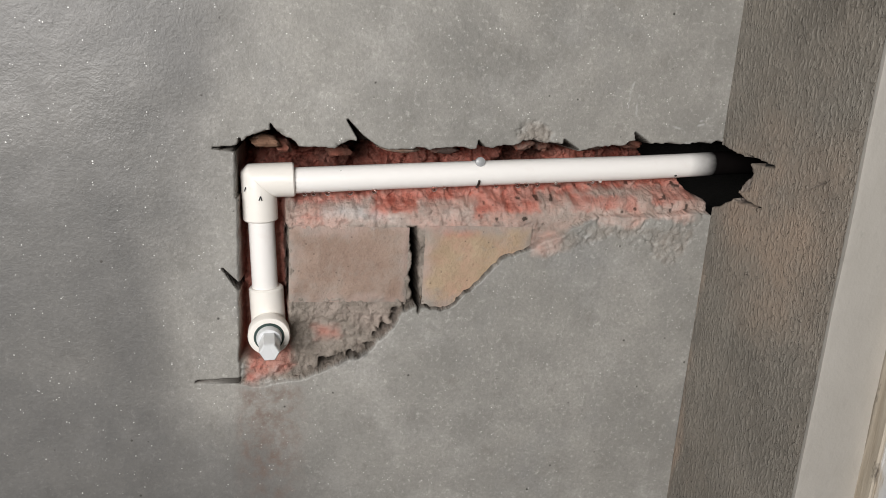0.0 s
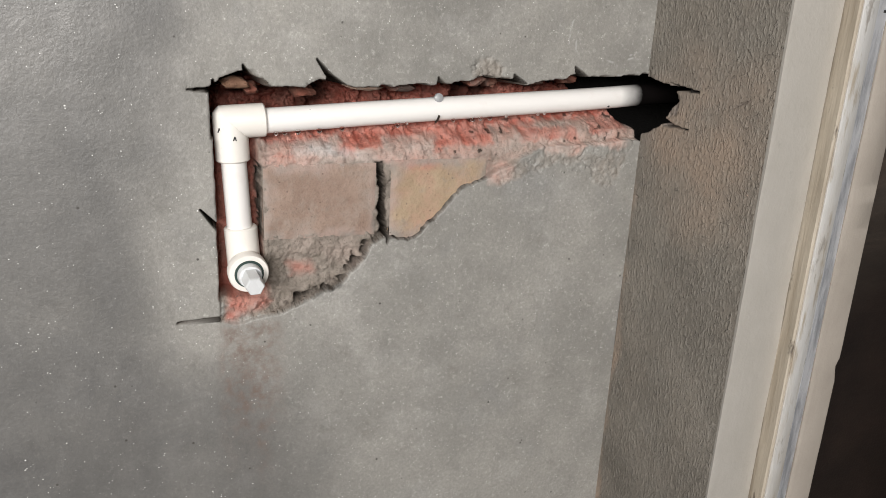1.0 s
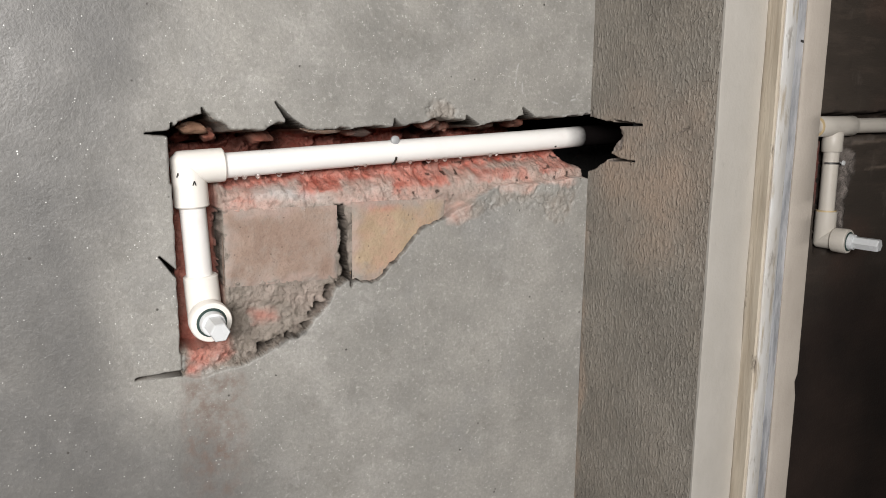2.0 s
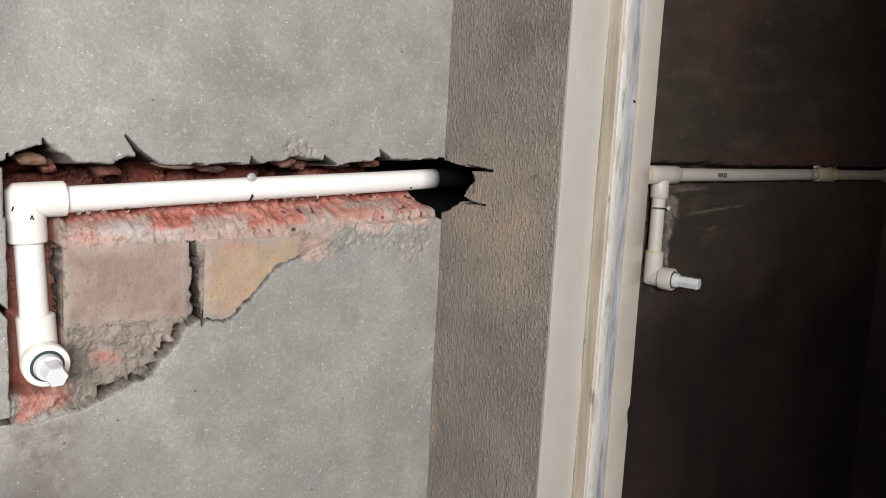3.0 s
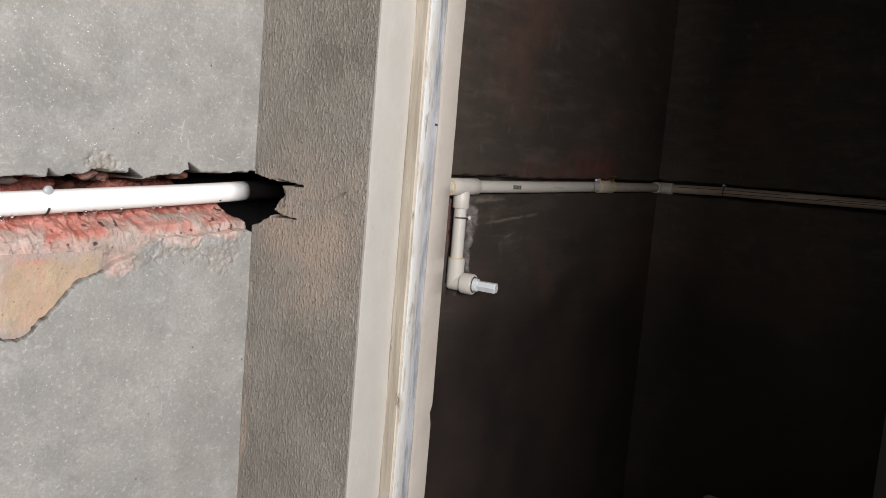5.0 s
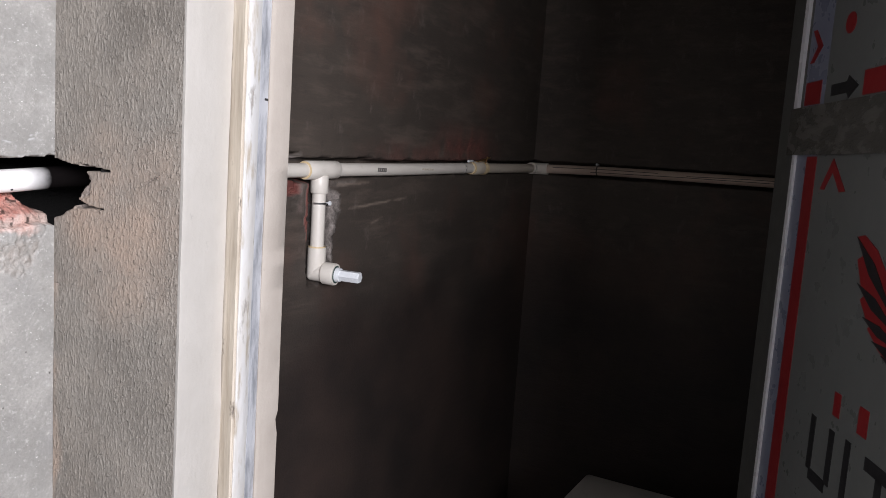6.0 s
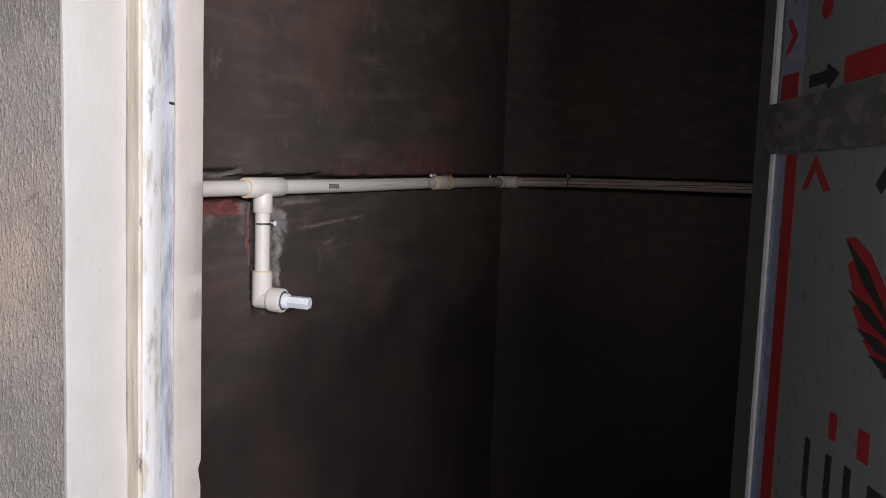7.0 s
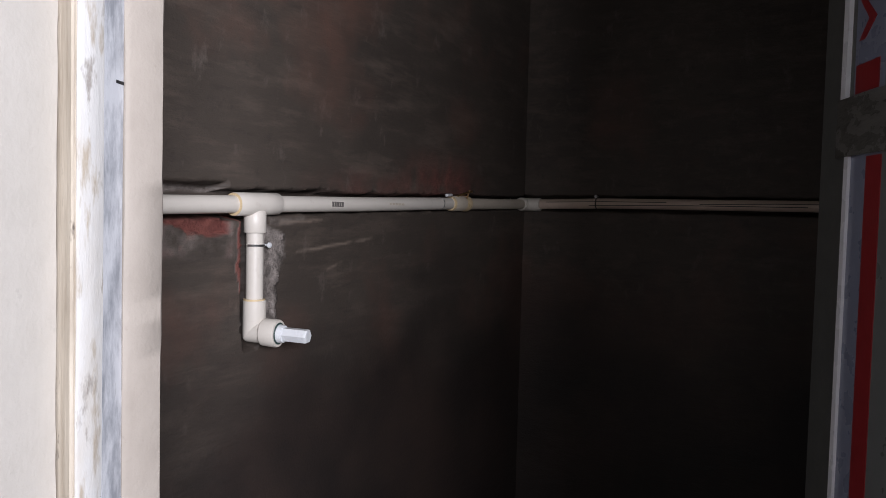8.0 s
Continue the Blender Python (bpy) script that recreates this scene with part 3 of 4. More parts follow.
    stain = smooth((X + 0.012) / 0.02) * smooth((0.075 - X) / 0.03) * smooth((1.10 - Z) / 0.01) * smooth((Z - 0.90 + 0.05 * rub) / 0.14)
    # Black towards the inside of the pipe hole.
    black_mask = smooth((hole + 0.001 + 0.006 * rub + 0.003 * fine) / 0.008)
    # Shade in the joint, seam, slot, crumbs and cracks is put into the colour.
    crevice_shade = np.maximum(smooth((joint + 0.0035 + 0.001 * fine) / 0.0035) * 0.95, smooth((seam + 0.001) / 0.0025) * 0.8)
    crevice_shade = np.maximum(crevice_shade, np.clip(crumb * (0.55 + 0.9 * fine + 0.5 * gravel), 0, 0.9) * smooth((1.20 - Z) / 0.02))
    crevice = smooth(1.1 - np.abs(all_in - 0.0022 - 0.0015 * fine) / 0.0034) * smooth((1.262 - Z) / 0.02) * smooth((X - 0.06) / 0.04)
    crevice_shade = np.maximum(crevice_shade, crevice * np.clip(0.62 + 0.55 * rub, 0, 0.95))
    crevice_shade = np.maximum(crevice_shade, slot_on * np.clip(0.42 + 0.60 * rough_field(X, Z, 0.03, 171, 4), 0, 0.85))
    crevice_shade = np.maximum(crevice_shade, crack * open_ * 0.16 * smooth(all_in / 0.008))
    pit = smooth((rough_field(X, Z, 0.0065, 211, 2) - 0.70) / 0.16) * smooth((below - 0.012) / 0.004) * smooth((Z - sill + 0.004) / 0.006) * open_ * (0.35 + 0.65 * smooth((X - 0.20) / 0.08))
    crevice_shade = np.maximum(crevice_shade, 0.8 * pit)
    # The saw cuts get painted shade too.
    black_mask = np.maximum(black_mask, np.maximum(crevice_shade, 0.95 * saw))
    dust = smooth((below - 0.010) / 0.006) * smooth((Z - 1.262 - 0.010 * rub) / 0.012) * (0.55 + 0.45 * smooth((0.33 - X) / 0.08)) * open_ * smooth((X - 0.035) / 0.02)
    blush = inside(xx, zz, [(0.285, 1.274), (0.345, 1.276), (0.342, 1.246), (0.322, 1.236), (0.300, 1.240)])
    dust = np.maximum(dust, 0.75 * smooth(blush / 0.012))
    dust = np.maximum(dust, 0.8 * smooth((X - 0.30) / 0.03) * smooth((0.50 - X) / 0.02) * smooth((Z - 1.275 + 0.012 * rub) / 0.012) * smooth((1.312 - Z) / 0.012))
    scuff = np.zeros(X.shape)
    for ax, az, bx, bz in ((0.447, 1.393, 0.464, 1.380), (0.478, 1.389, 0.493, 1.3885), (0.480, 1.394, 0.490, 1.396), (0.468, 1.372, 0.486, 1.371), (0.395, 1.40, 0.398, 1.43), (0.405, 1.395, 0.407, 1.42)):
        off = 0.002 * rough_field(X, Z, 0.01, 191, 2)
        scuff = np.maximum(scuff, 0.6 * smooth((inside(X + off, Z + off, [(ax, az), (bx, bz), (bx + 0.001, bz + 0.0014), (ax + 0.001, az + 0.0014)]) + 0.0012) / 0.0018) * np.clip(0.6 + fine, 0, 1))
    wash = inside(xx, zz, [(0.068, 1.274), (0.150, 1.272), (0.165, 1.280), (0.120, 1.296), (0.080, 1.292)])
    scuff = np.maximum(scuff, 0.75 * smooth(wash / 0.010) * np.clip(0.5 + 0.8 * rub, 0, 1))
    # A shadow over left and lower plaster, painted in with some damp.
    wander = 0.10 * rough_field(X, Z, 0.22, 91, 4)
    shade_mask = smooth((0.06 - X + wander) / 0.40) * smooth((1.36 - Z + wander) / 0.36)
    shade_mask = np.maximum(shade_mask, 0.72 * smooth((0.03 - X + 0.6 * wander) / 0.13))
    shade_mask = np.clip(np.maximum(shade_mask, 0.66 * smooth((0.22 - X + wander) / 0.26) * smooth((1.16 - Z + 0.7 * wander) / 0.14)), 0, 0.8)
    place = lambda u, v: np.stack([u, np.broadcast_to(depth, u.shape), v], -1)
    extra = [[(WX, 0.23, 0), (FAR, 0.23, 0), (FAR, 0.23, TOP), (WX, 0.23, TOP)]]
    me = sheet(us, vs, place, {"broken": broken, "brick": brick, "stain": stain, "shade_mask": shade_mask, "black_mask": black_mask, "dust": dust, "scuff": scuff}, extra)
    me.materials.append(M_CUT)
    return tagged(new("wall_north", me), "grey cement-plastered wall chased open to red brick", "wall", kind="structure")


wall_north = build_wall_north()


def build_partition():
    """The short ribbed wall between room and bathroom, with the ragged pipe hole by the corner."""
    us = np.arange(JY, 0.0005, 0.0013)
    us[-1] = 0.0
    vs = np.concatenate([np.arange(0.0, 1.21, 0.012), np.arange(1.22, 1.42, 0.0013), np.arange(1.43, DOOR_TOP, 0.012), [DOOR_TOP]])
    Y, Z = np.meshgrid(us, vs, indexing="ij")
    rub = rough_field(Y, Z, 0.014, 77, 4)
    hole = inside(Y + 0.0015 * rub, Z + 0.0015 * rub, [(0.02, 1.369), (0.0, 1.369), (-0.030, 1.365), (-0.052, 1.361), (-0.053, 1.348), (-0.041, 1.332), (-0.040, 1.322), (-0.024, 1.314), (-0.010, 1.306), (0.0, 1.303), (0.02, 1.302)])
    depth = smooth((hole + 0.001) / 0.005) * 0.16
    for c in ([(-0.043, 1.3665), (-0.092, 1.3610), (-0.046, 1.3595)], [(-0.036, 1.3265), (-0.060, 1.3185), (-0.082, 1.3175), (-0.036, 1.3165)], [(-0.002, 1.378), (-0.005, 1.366), (0.0, 1.366)]):
        depth = np.maximum(depth, smooth((inside(Y, Z, c) + 0.0008) / 0.0012) * 0.04)
    lip = inside(Y, Z, [(-0.050, 1.362), (-0.062, 1.352), (-0.060, 1.33), (-0.042, 1.323), (-0.040, 1.34)])
    depth = np.maximum(depth, smooth(lip / 0.005) * (0.004 + 0.003 * rub))
    dot = inside(Y, Z, [(-0.004, 1.224), (-0.011, 1.222), (-0.011, 1.2205), (-0.004, 1.2205)])
    depth = np.maximum(depth, smooth((dot + 0.001) / 0.003) * 0.004)
    crack = inside(Y, Z, [(-0.135, 1.345), (-0.155, 1.357), (-0.168, 1.362), (-0.156, 1.3555)])
    depth = np.maximum(depth, smooth((crack + 0.0008) / 0.0016) * 0.003)
    broken = smooth(depth / 0.004)
    # damp brownish bloom round the hole
    bloom = smooth(1.25 - np.hypot((Y + 0.105 + 0.03 * rough_field(Y, Z, 0.08, 83, 3)) / 0.13, (Z - 1.31 + 0.03 * rough_field(Y, Z, 0.07, 85, 3)) / 0.11))
    rust = smooth((0.014 + 0.012 * rough_field(Y, Z, 0.05, 87, 4) + Y) / 0.016) * 0.9 * smooth((1.29 - Z) / 0.08)
    lean = lambda u: 0.010 * u / JY
    place = lambda u, v: np.stack([CX + depth + lean(u), u, v], -1)
    # Black inside the hole's outline.
    black_mask = smooth((hole - 0.001 + 0.003 * rub) / 0.006)
    me = sheet(us, vs, place, {"broken": broken, "stain": np.clip(bloom * 1.1 + rust * 1.3, 0, 1), "black_mask": black_mask})
    me.materials.append(M_RIB)
    return tagged(new("wall_partition", me), "rough ribbed dark cement side wall with ragged pipe hole", "wall", kind="structure")


wall_partition = build_partition()
# Near-black sleeve behind the hole in both walls.
M_HOLE_BLACK = cement_plain("near_black_mortar", (0.005, 0.0045, 0.004), (0.010, 0.009, 0.008), 30.0, 0.95, 0.004)
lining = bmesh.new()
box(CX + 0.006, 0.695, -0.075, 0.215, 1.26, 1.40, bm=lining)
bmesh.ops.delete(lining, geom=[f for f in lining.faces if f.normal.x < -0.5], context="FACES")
part("hole_lining", lining, M_HOLE_BLACK, wall_partition, "near-black mortar inside the pipe hole")


def upright(outline, z0, z1, ragged=0.0, seed=1, step=0.02):
    """A profile (x, y) run up from z0 to z1, its points unsteady by a little."""
    bm = bmesh.new()
    zs = np.arange(z0, z1 + step / 2, step)
    rows = []
    for k, (x, y) in enumerate(outline):
        off = ragged * rough_field(zs, zs * 0 + k * 0.37, 0.09, seed + k, 4)
        rows.append([bm.verts.new((x + o, y, z)) for o, z in zip(off, zs)])
    for a, b in zip(rows, rows[1:] + rows[:1]):
        for i in range(len(zs) - 1):
            bm.faces.new((a[i], b[i], b[i + 1], a[i + 1]))
    bm.faces.new([r[0] for r in rows])
    bm.faces.new([r[-1] for r in rows])
    return bm


# reveal: pale putty band between the ribbed wall and the door frame
part("reveal", upright([(CX + 0.0140, JY + 0.020), (CX + 0.0125, JY - 0.0008), (CX + 0.017, JY - 0.0012), (0.599, JY + 0.010), (0.599, JY + 0.020)], 0, DOOR_TOP, 0.0012, 4, 0.01),
     M_REVEAL, wall_partition, "pale smooth putty band of the door reveal")

door_frame = tagged(new("door_1", finish(upright([(0.600, JY + 0.020), (0.600, JY + 0.008), (0.5955, -0.2095), (0.597, -0.2110), (0.603, -0.2105), (0.604, JY + 0.020)], 0, DOOR_TOP, 0.0005, 14),
                                         "door_1", M_SIDE)), "worn white-painted steel door frame with cement smears", "door frame", kind="structure")
part("frame_face", upright([(0.6060, -0.190), (0.5995, -0.2085), (0.5985, -0.2125), (0.601, -0.2132), (0.622, -0.2070), (0.628, -0.2045), (0.628, -0.190)], 0, DOOR_TOP, 0.0007, 24), M_WHITE, door_frame, "streaked white paint")
part("frame_return", upright([(0.628, -0.188), (0.628, -0.2045), (0.6545, -0.1935), (0.656, -0.188)], 0, DOOR_TOP, 0.0004, 34), M_RUB, door_frame, "rubbed blue-grey paint")
tick = prism([(0.644, -0.1982), (0.655, -0.1937), (0.655, -0.1930), (0.644, -0.1970)], 1.4545, 1.4572, lambda u, v, w: Vector((u, v, w)))
part("pencil_tick", tick, M_INK, door_frame, "dark pencil tick")
cream = upright([(0.6555, JY + 0.012), (0.6555, -0.1945), (0.660, -0.1965), (0.694, -0.1945), (0.6985, -0.190), (FAR, -0.180), (FAR, JY + 0.03)], 0, DOOR_TOP, 0.0011, 44, 0.01)
for v in cream.verts:
    if v.co.x > 0.69 and abs(v.co.z - 1.047) < 0.012:
        v.co.x -= 0.005 * (1 - abs(v.co.z - 1.047) / 0.012)
part("putty_edge", cream, M_CREAM, wall_partition, "cream putty along the inner edge")


def plain_wall(name, parts_, material, label):
    bm = bmesh.new()
    for p in parts_:
        box(*p, bm=bm)
    return tagged(new(name, finish(bm, name, material, False)), label, "wall", kind="structure")


plain_wall("wall_door_side", [(CX, FAR, REAR, DOOR_END, 0, TOP), (CX, FAR, DOOR_END, 0.0, DOOR_TOP, TOP)], M_ROOM, "plain cement wall beside and over the doorway")
plain_wall("wall_west", [(WX - 0.15, WX, REAR, 0.12, 0, TOP)], M_ROOM, "plain grey cement wall")
w0, w1, w2, w3 = WIN
plain_wall("wall_south", [(WX, w0, REAR - 0.2, REAR, 0, TOP), (w1, EX + 0.1, REAR - 0.2, REAR, 0, TOP), (w0, w1, REAR - 0.2, REAR, 0, w2), (w0, w1, REAR - 0.2, REAR, w3, TOP)], M_ROOM,
           "plain grey cement wall with a daylight opening")
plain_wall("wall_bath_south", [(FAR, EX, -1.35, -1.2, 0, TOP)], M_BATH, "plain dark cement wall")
# Unseen slab added over the floor, near black to cut bounced light.
bounce_slab = tagged(new("bath_bounce_slab", finish(box(FAR, EX, -1.2, 0.2, 0.0, 0.006), "bath_bounce_slab", cement_plain("near_black_screed", (0.022, 0.02, 0.018), (0.045, 0.04, 0.036), 3.0, 0.5, 0.004), False)), "unseen near-black bathroom floor slab that cuts bounce light", "floor", kind="structure")
floor = tagged(new("floor", finish(box(WX - 0.15, EX + 0.15, REAR - 0.2, 0.3, -0.12, 0.0), "floor", M_FLOOR, False)), "bare grey cement floor", "floor", kind="structure")
ceiling = tagged(new("ceiling", finish(box(WX - 0.15, EX + 0.15, REAR - 0.2, 0.3, TOP, TOP + 0.12), "ceiling", M_ROOM, False)), "bare grey cement ceiling", "ceiling", kind="structure")


def bath_pipe_z(x):
    return 1.3555 + 0.0022 + (x - 0.94) * 0.0265


def build_bath_wall():
    us = np.arange(FAR, EX, 0.0042)
    us[-1] = EX
    vs = np.concatenate([np.arange(0.0, 1.07, 0.04), np.arange(1.08, 1.46, 0.0036), [1.50, 1.6, 2.0, TOP]])
    X, Z = np.meshgrid(us, vs, indexing="ij")
    rub = rough_field(X, Z, 0.03, 121, 5)
    fine = rough_field(X, Z, 0.01, 131, 3)
    zp = bath_pipe_z(X)
    xx, zz = X + 0.003 * fine, Z + 0.003 * rub
    up = np.where(X < 1.06, 0.033 + 0.004 * rub, np.where(X < 1.3, 0.024, 0.020))
    down = np.where(X < 1.09, 0.024, 0.017)
    groove = np.minimum(zp + up - zz, zz - zp + down)
    depth = smooth((groove + 0.001) / 0.006) * 0.042
    red1 = inside(xx, zz, [(0.93, 1.340), (1.072, 1.343), (1.070, 1.314), (1.03, 1.309), (0.985, 1.317), (0.955, 1.328)])
    red2 = inside(xx, zz, [(1.085, 1.345), (1.099, 1.345), (1.099, 1.235), (1.085, 1.225), (1.078, 1.27)])
    shelf = inside(xx, zz, [(FAR, 1.345), (1.08, 1.345), (1.075, 1.275), (0.99, 1.275), (FAR, 1.29)])
    well = inside(xx, zz, [(1.088, 1.345), (1.135, 1.345), (1.135, 1.150), (1.125, 1.136), (1.098, 1.136), (1.088, 1.17)])
    mort = inside(xx, zz, [(1.13, 1.335), (1.185, 1.318), (1.19, 1.28), (1.172, 1.24), (1.165, 1.17), (1.13, 1.165)])
    fill = inside(xx, zz, [(1.14, 1.348), (1.24, 1.347), (1.24, 1.334), (1.15, 1.325)])
    over = inside(xx, zz, [(FAR, 1.395), (0.98, 1.392), (1.10, 1.385), (1.10, 1.376), (FAR, 1.376)])
    depth = np.maximum(depth, smooth(shelf / 0.02) * (0.004 + 0.004 * rub))
    depth = np.maximum(depth, smooth(red1 / 0.006) * (0.016 + 0.004 * rub))
    depth = np.maximum(depth, smooth(well / 0.005) * 0.040)
    depth = np.maximum(depth, smooth(mort / 0.008) * (0.006 + 0.007 * rub + 0.003 * fine))
    depth = np.maximum(depth, smooth(over / 0.006) * (0.007 + 0.007 * rub))
    depth = np.clip(depth, -0.010, 0.055)
    depth = np.where(mort > 0.004, np.minimum(depth, -0.002 - 0.006 * np.clip(rub + 0.3 * fine, 0, 1) + 0.010 * np.clip(-rub, 0, 1)), depth)
    scratch = np.zeros(X.shape)
    for ax, az, bx, bz in ((1.215, 1.284, 1.440, 1.3035), (1.175, 1.333, 1.285, 1.3375), (1.300, 1.250, 1.345, 1.262)):
        scratch = np.maximum(scratch, 0.7 * smooth((inside(X, Z + 0.0015 * rub, [(ax, az), (bx, bz), (bx, bz + 0.003), (ax, az + 0.003)]) + 0.0022) / 0.003) * np.clip(0.6 + rub, 0, 1))
    ends = smooth((Z - 1.08) / 0.02) * smooth((1.46 - Z) / 0.02)
    depth = depth * ends + 0.0012 * rough_field(X, Z, 0.12, 5, 3) * ends
    broken = np.clip(smooth(mort / 0.008) + 0.7 * smooth(over / 0.006) + 0.35 * smooth(fill / 0.008) + 0.5 * smooth(shelf / 0.02) * (0.5 + rub), 0, 1)
    brick = np.clip(smooth(red1 / 0.005) + smooth((red2 + 0.002) / 0.004) + 0.4 * smooth(shelf / 0.02) * np.clip(rub + 0.2, 0, 1), 0, 1)
    rust = smooth(1 - np.hypot((X - 1.72) / 0.26, (Z - 1.42) / 0.09)) * 0.85 + 0.35 * smooth(1 - np.hypot((X - 1.42) / 0.25, (Z - 1.40) / 0.05))
    brick = np.clip(np.maximum(brick, rust * np.clip(0.6 + 0.6 * rub, 0, 1) * (Z > zp + 0.015)), 0, 1)
    place = lambda u, v: np.stack([u, BY + depth, v], -1)
    extra = [[(FAR - 0.02, 0.25, 0), (EX + 0.2, 0.25, 0), (EX + 0.2, 0.25, TOP), (FAR - 0.02, 0.25, TOP)], [(FAR, JY + 0.02, 0), (FAR, 0.2, 0), (FAR, 0.2, TOP), (FAR, JY + 0.02, TOP)]]
    # Shade that deepens downwards, put into the wall's colour.
    shade_mask = smooth((1.30 + 0.10 * rough_field(X, Z, 0.25, 61, 4) - Z) / 0.36) * (1 - broken) * (1 - brick)
    me = sheet(us, vs, place, {"broken": broken, "brick": brick, "shade_mask": shade_mask, "scratch": scratch}, extra)
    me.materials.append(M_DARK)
    return tagged(new("wall_bath_north", me), "unlit brown-grey plaster wall chased for a pipe", "wall", kind="structure")


wall_bath = build_bath_wall()


def build_end_wall():
    us = np.arange(-1.2, BY + 0.0001, 0.006)
    us[-1] = BY
    vs = np.concatenate([np.arange(0.0, 1.31, 0.04), np.arange(1.32, 1.46, 0.0035), [1.50, 1.6, 2.0, TOP]])
    Y, Z = np.meshgrid(us, vs, indexing="ij")
    rub = rough_field(Y, Z, 0.03, 221, 4)
    groove = np.minimum(1.412 - Z - 0.003 * rub, Z - 1.371 + 0.003 * rub)
    depth = smooth((groove + 0.001) / 0.006) * 0.035
    place = lambda u, v: np.stack([EX + depth, u, v], -1)
    extra = [[(EX + 0.15, -1.3, 0), (EX + 0.15, 0.2, 0), (EX + 0.15, 0.2, TOP), (EX + 0.15, -1.3, TOP)]]
    zero = Y * 0
    # The end wall gets the same painted shade low down.
    me = sheet(us, vs, place, {"broken": zero, "brick": zero, "shade_mask": smooth((1.34 + 0.12 * rough_field(Y, Z, 0.25, 71, 4) - Z) / 0.40)}, extra)
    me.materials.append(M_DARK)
    return tagged(new("wall_bath_end", me), "unlit brown-grey plaster end wall chased for a pipe", "wall", kind="structure")


wall_end = build_end_wall()


# ---------------------------------------------------------------- bricks bared in the chase
def rough_brick(x0, x1, z0, z1, front, seed):
    us, vs = np.linspace(x0, x1, 44), np.linspace(z0, z1, 28)
    U, V = np.meshgrid(us, vs, indexing="ij")
    rim = np.minimum(np.minimum(U - x0, x1 - U), np.minimum(V - z0, z1 - V))
    d = front + 0.0011 * rough_field(U, V, 0.03, seed, 5) + 0.0016 * (1 - smooth((rim + 0.0030 * rough_field(U, V, 0.01, seed + 9, 3)) / 0.005))
    place = lambda u, v: np.stack([u, d, v], -1)
    back = front + 0.03
    smear = np.clip(1.15 - rim / 0.013 + 1.0 * rough_field(U, V, 0.022, seed + 21, 4), 0, 1) * smooth(1 - rim / 0.03)
    sides = [[(x0, front + 0.006, z0), (x1, front + 0.006, z0), (x1, back, z0), (x0, back, z0)], [(x0, front + 0.006, z1), (x1, front + 0.006, z1), (x1, back, z1), (x0, back, z1)],
             [(x0, front + 0.006, z0), (x0, front + 0.006, z1), (x0, back, z1), (x0, back, z0)], [(x1, front + 0.006, z0), (x1, front + 0.006, z1), (x1, back, z1), (x1, back, z0)]]
    redtop = smooth((V - z1 + 0.016) / 0.012) * smooth((x0 + 0.08 - U) / 0.05) * (x0 > 0.1)
    return sheet(us, vs, place, {"smear": smear, "redtop": redtop}, sides)


for x0, x1, z0, z1, front, mat, seed in ((0.0470, 0.1715, 1.186, 1.2690, 0.0100, M_BRICK, 301), (0.1885, 0.306, 1.180, 1.2720, 0.0085, M_BUFF, 341)):
    me = rough_brick(x0, x1, z0, z1, front, seed)
    me.materials.append(mat)
    part("brick", me, mat, wall_north)


def fragment(c, size, seed):
    """A broken lump of brick: a ball cut to facets by noise."""
    bm = bmesh.new()
    bmesh.ops.create_icosphere(bm, subdivisions=3, radius=1)
    for v in bm.verts:
        d = v.co.normalized()
        k = 1 + 0.35 * noise.noise(d * 1.3 + Vector((seed, 0, 0))) + 0.22 * noise.noise(d * 3.4 + Vector((0, seed, 0))) + 0.14 * noise.noise(d * 9.0 + Vector((0, 0, seed)))
        k = min(k, 0.86 / max(0.35, abs(d.x + 0.4 * d.z)), 0.9 / max(0.4, abs(d.y - 0.3 * d.z)))
        v.co = Vector((c[0] + d.x * k * size[0], c[1] + d.y * k * size[1], c[2] + d.z * k * size[2]))
    return bm


M_FRAG = clay("clay_red_broken", (0.13, 0.042, 0.028), (0.23, 0.08, 0.052), (0.20, 0.12, 0.09))
M_OCHRE = clay("clay_ochre_broken", (0.19, 0.10, 0.06), (0.29, 0.17, 0.11), (0.15, 0.075, 0.05))
for k, (x, y, z, a, b, c, mat) in enumerate(((0.021, 0.030, 1.3530, 0.016, 0.014, 0.0070, M_OCHRE), (0.040, 0.048, 1.3460, 0.009, 0.016, 0.007, M_FRAG),
                                             (0.096, 0.056, 1.3440, 0.016, 0.020, 0.0085, M_FRAG), (0.157, 0.020, 1.3515, 0.024, 0.013, 0.0036, M_OCHRE),
                                             (0.205, 0.052, 1.3510, 0.022, 0.020, 0.0075, M_FRAG), (0.293, 0.036, 1.3600, 0.015, 0.016, 0.0075, M_FRAG),
                                             (0.322, 0.058, 1.3570, 0.010, 0.018, 0.008, M_FRAG), (0.374, 0.052, 1.3600, 0.020, 0.022, 0.008, M_FRAG),
                                             (0.425, 0.060, 1.3640, 0.016, 0.022, 0.007, M_FRAG))):
    part("brick_fragment", fragment((x, y, z), (a, b, c), 3.7 * k + 1.3), mat, wall_north)


# ---------------------------------------------------------------- pipe run in the room
PR = 0.01335          # the pipe's radius
AY = 0.022            # depth of its axis


def arc(c, a, b, r, n=8):
    """Points of a quarter turn round corner c, from direction a to direction b."""
    c, a, b = Vector(c), Vector(a), Vector(b)
    o = c + (a + b) * r
    return [o - b * r * math.cos(t) - a * r * math.sin(t) for t in (math.pi / 2 * k / n for k in range(n + 1))]


run = thing("water_pipe", (0.02, AY, 1.13), "white plastic water pipe in an open wall chase", "pipe")
ez = pipe_z(0.017)
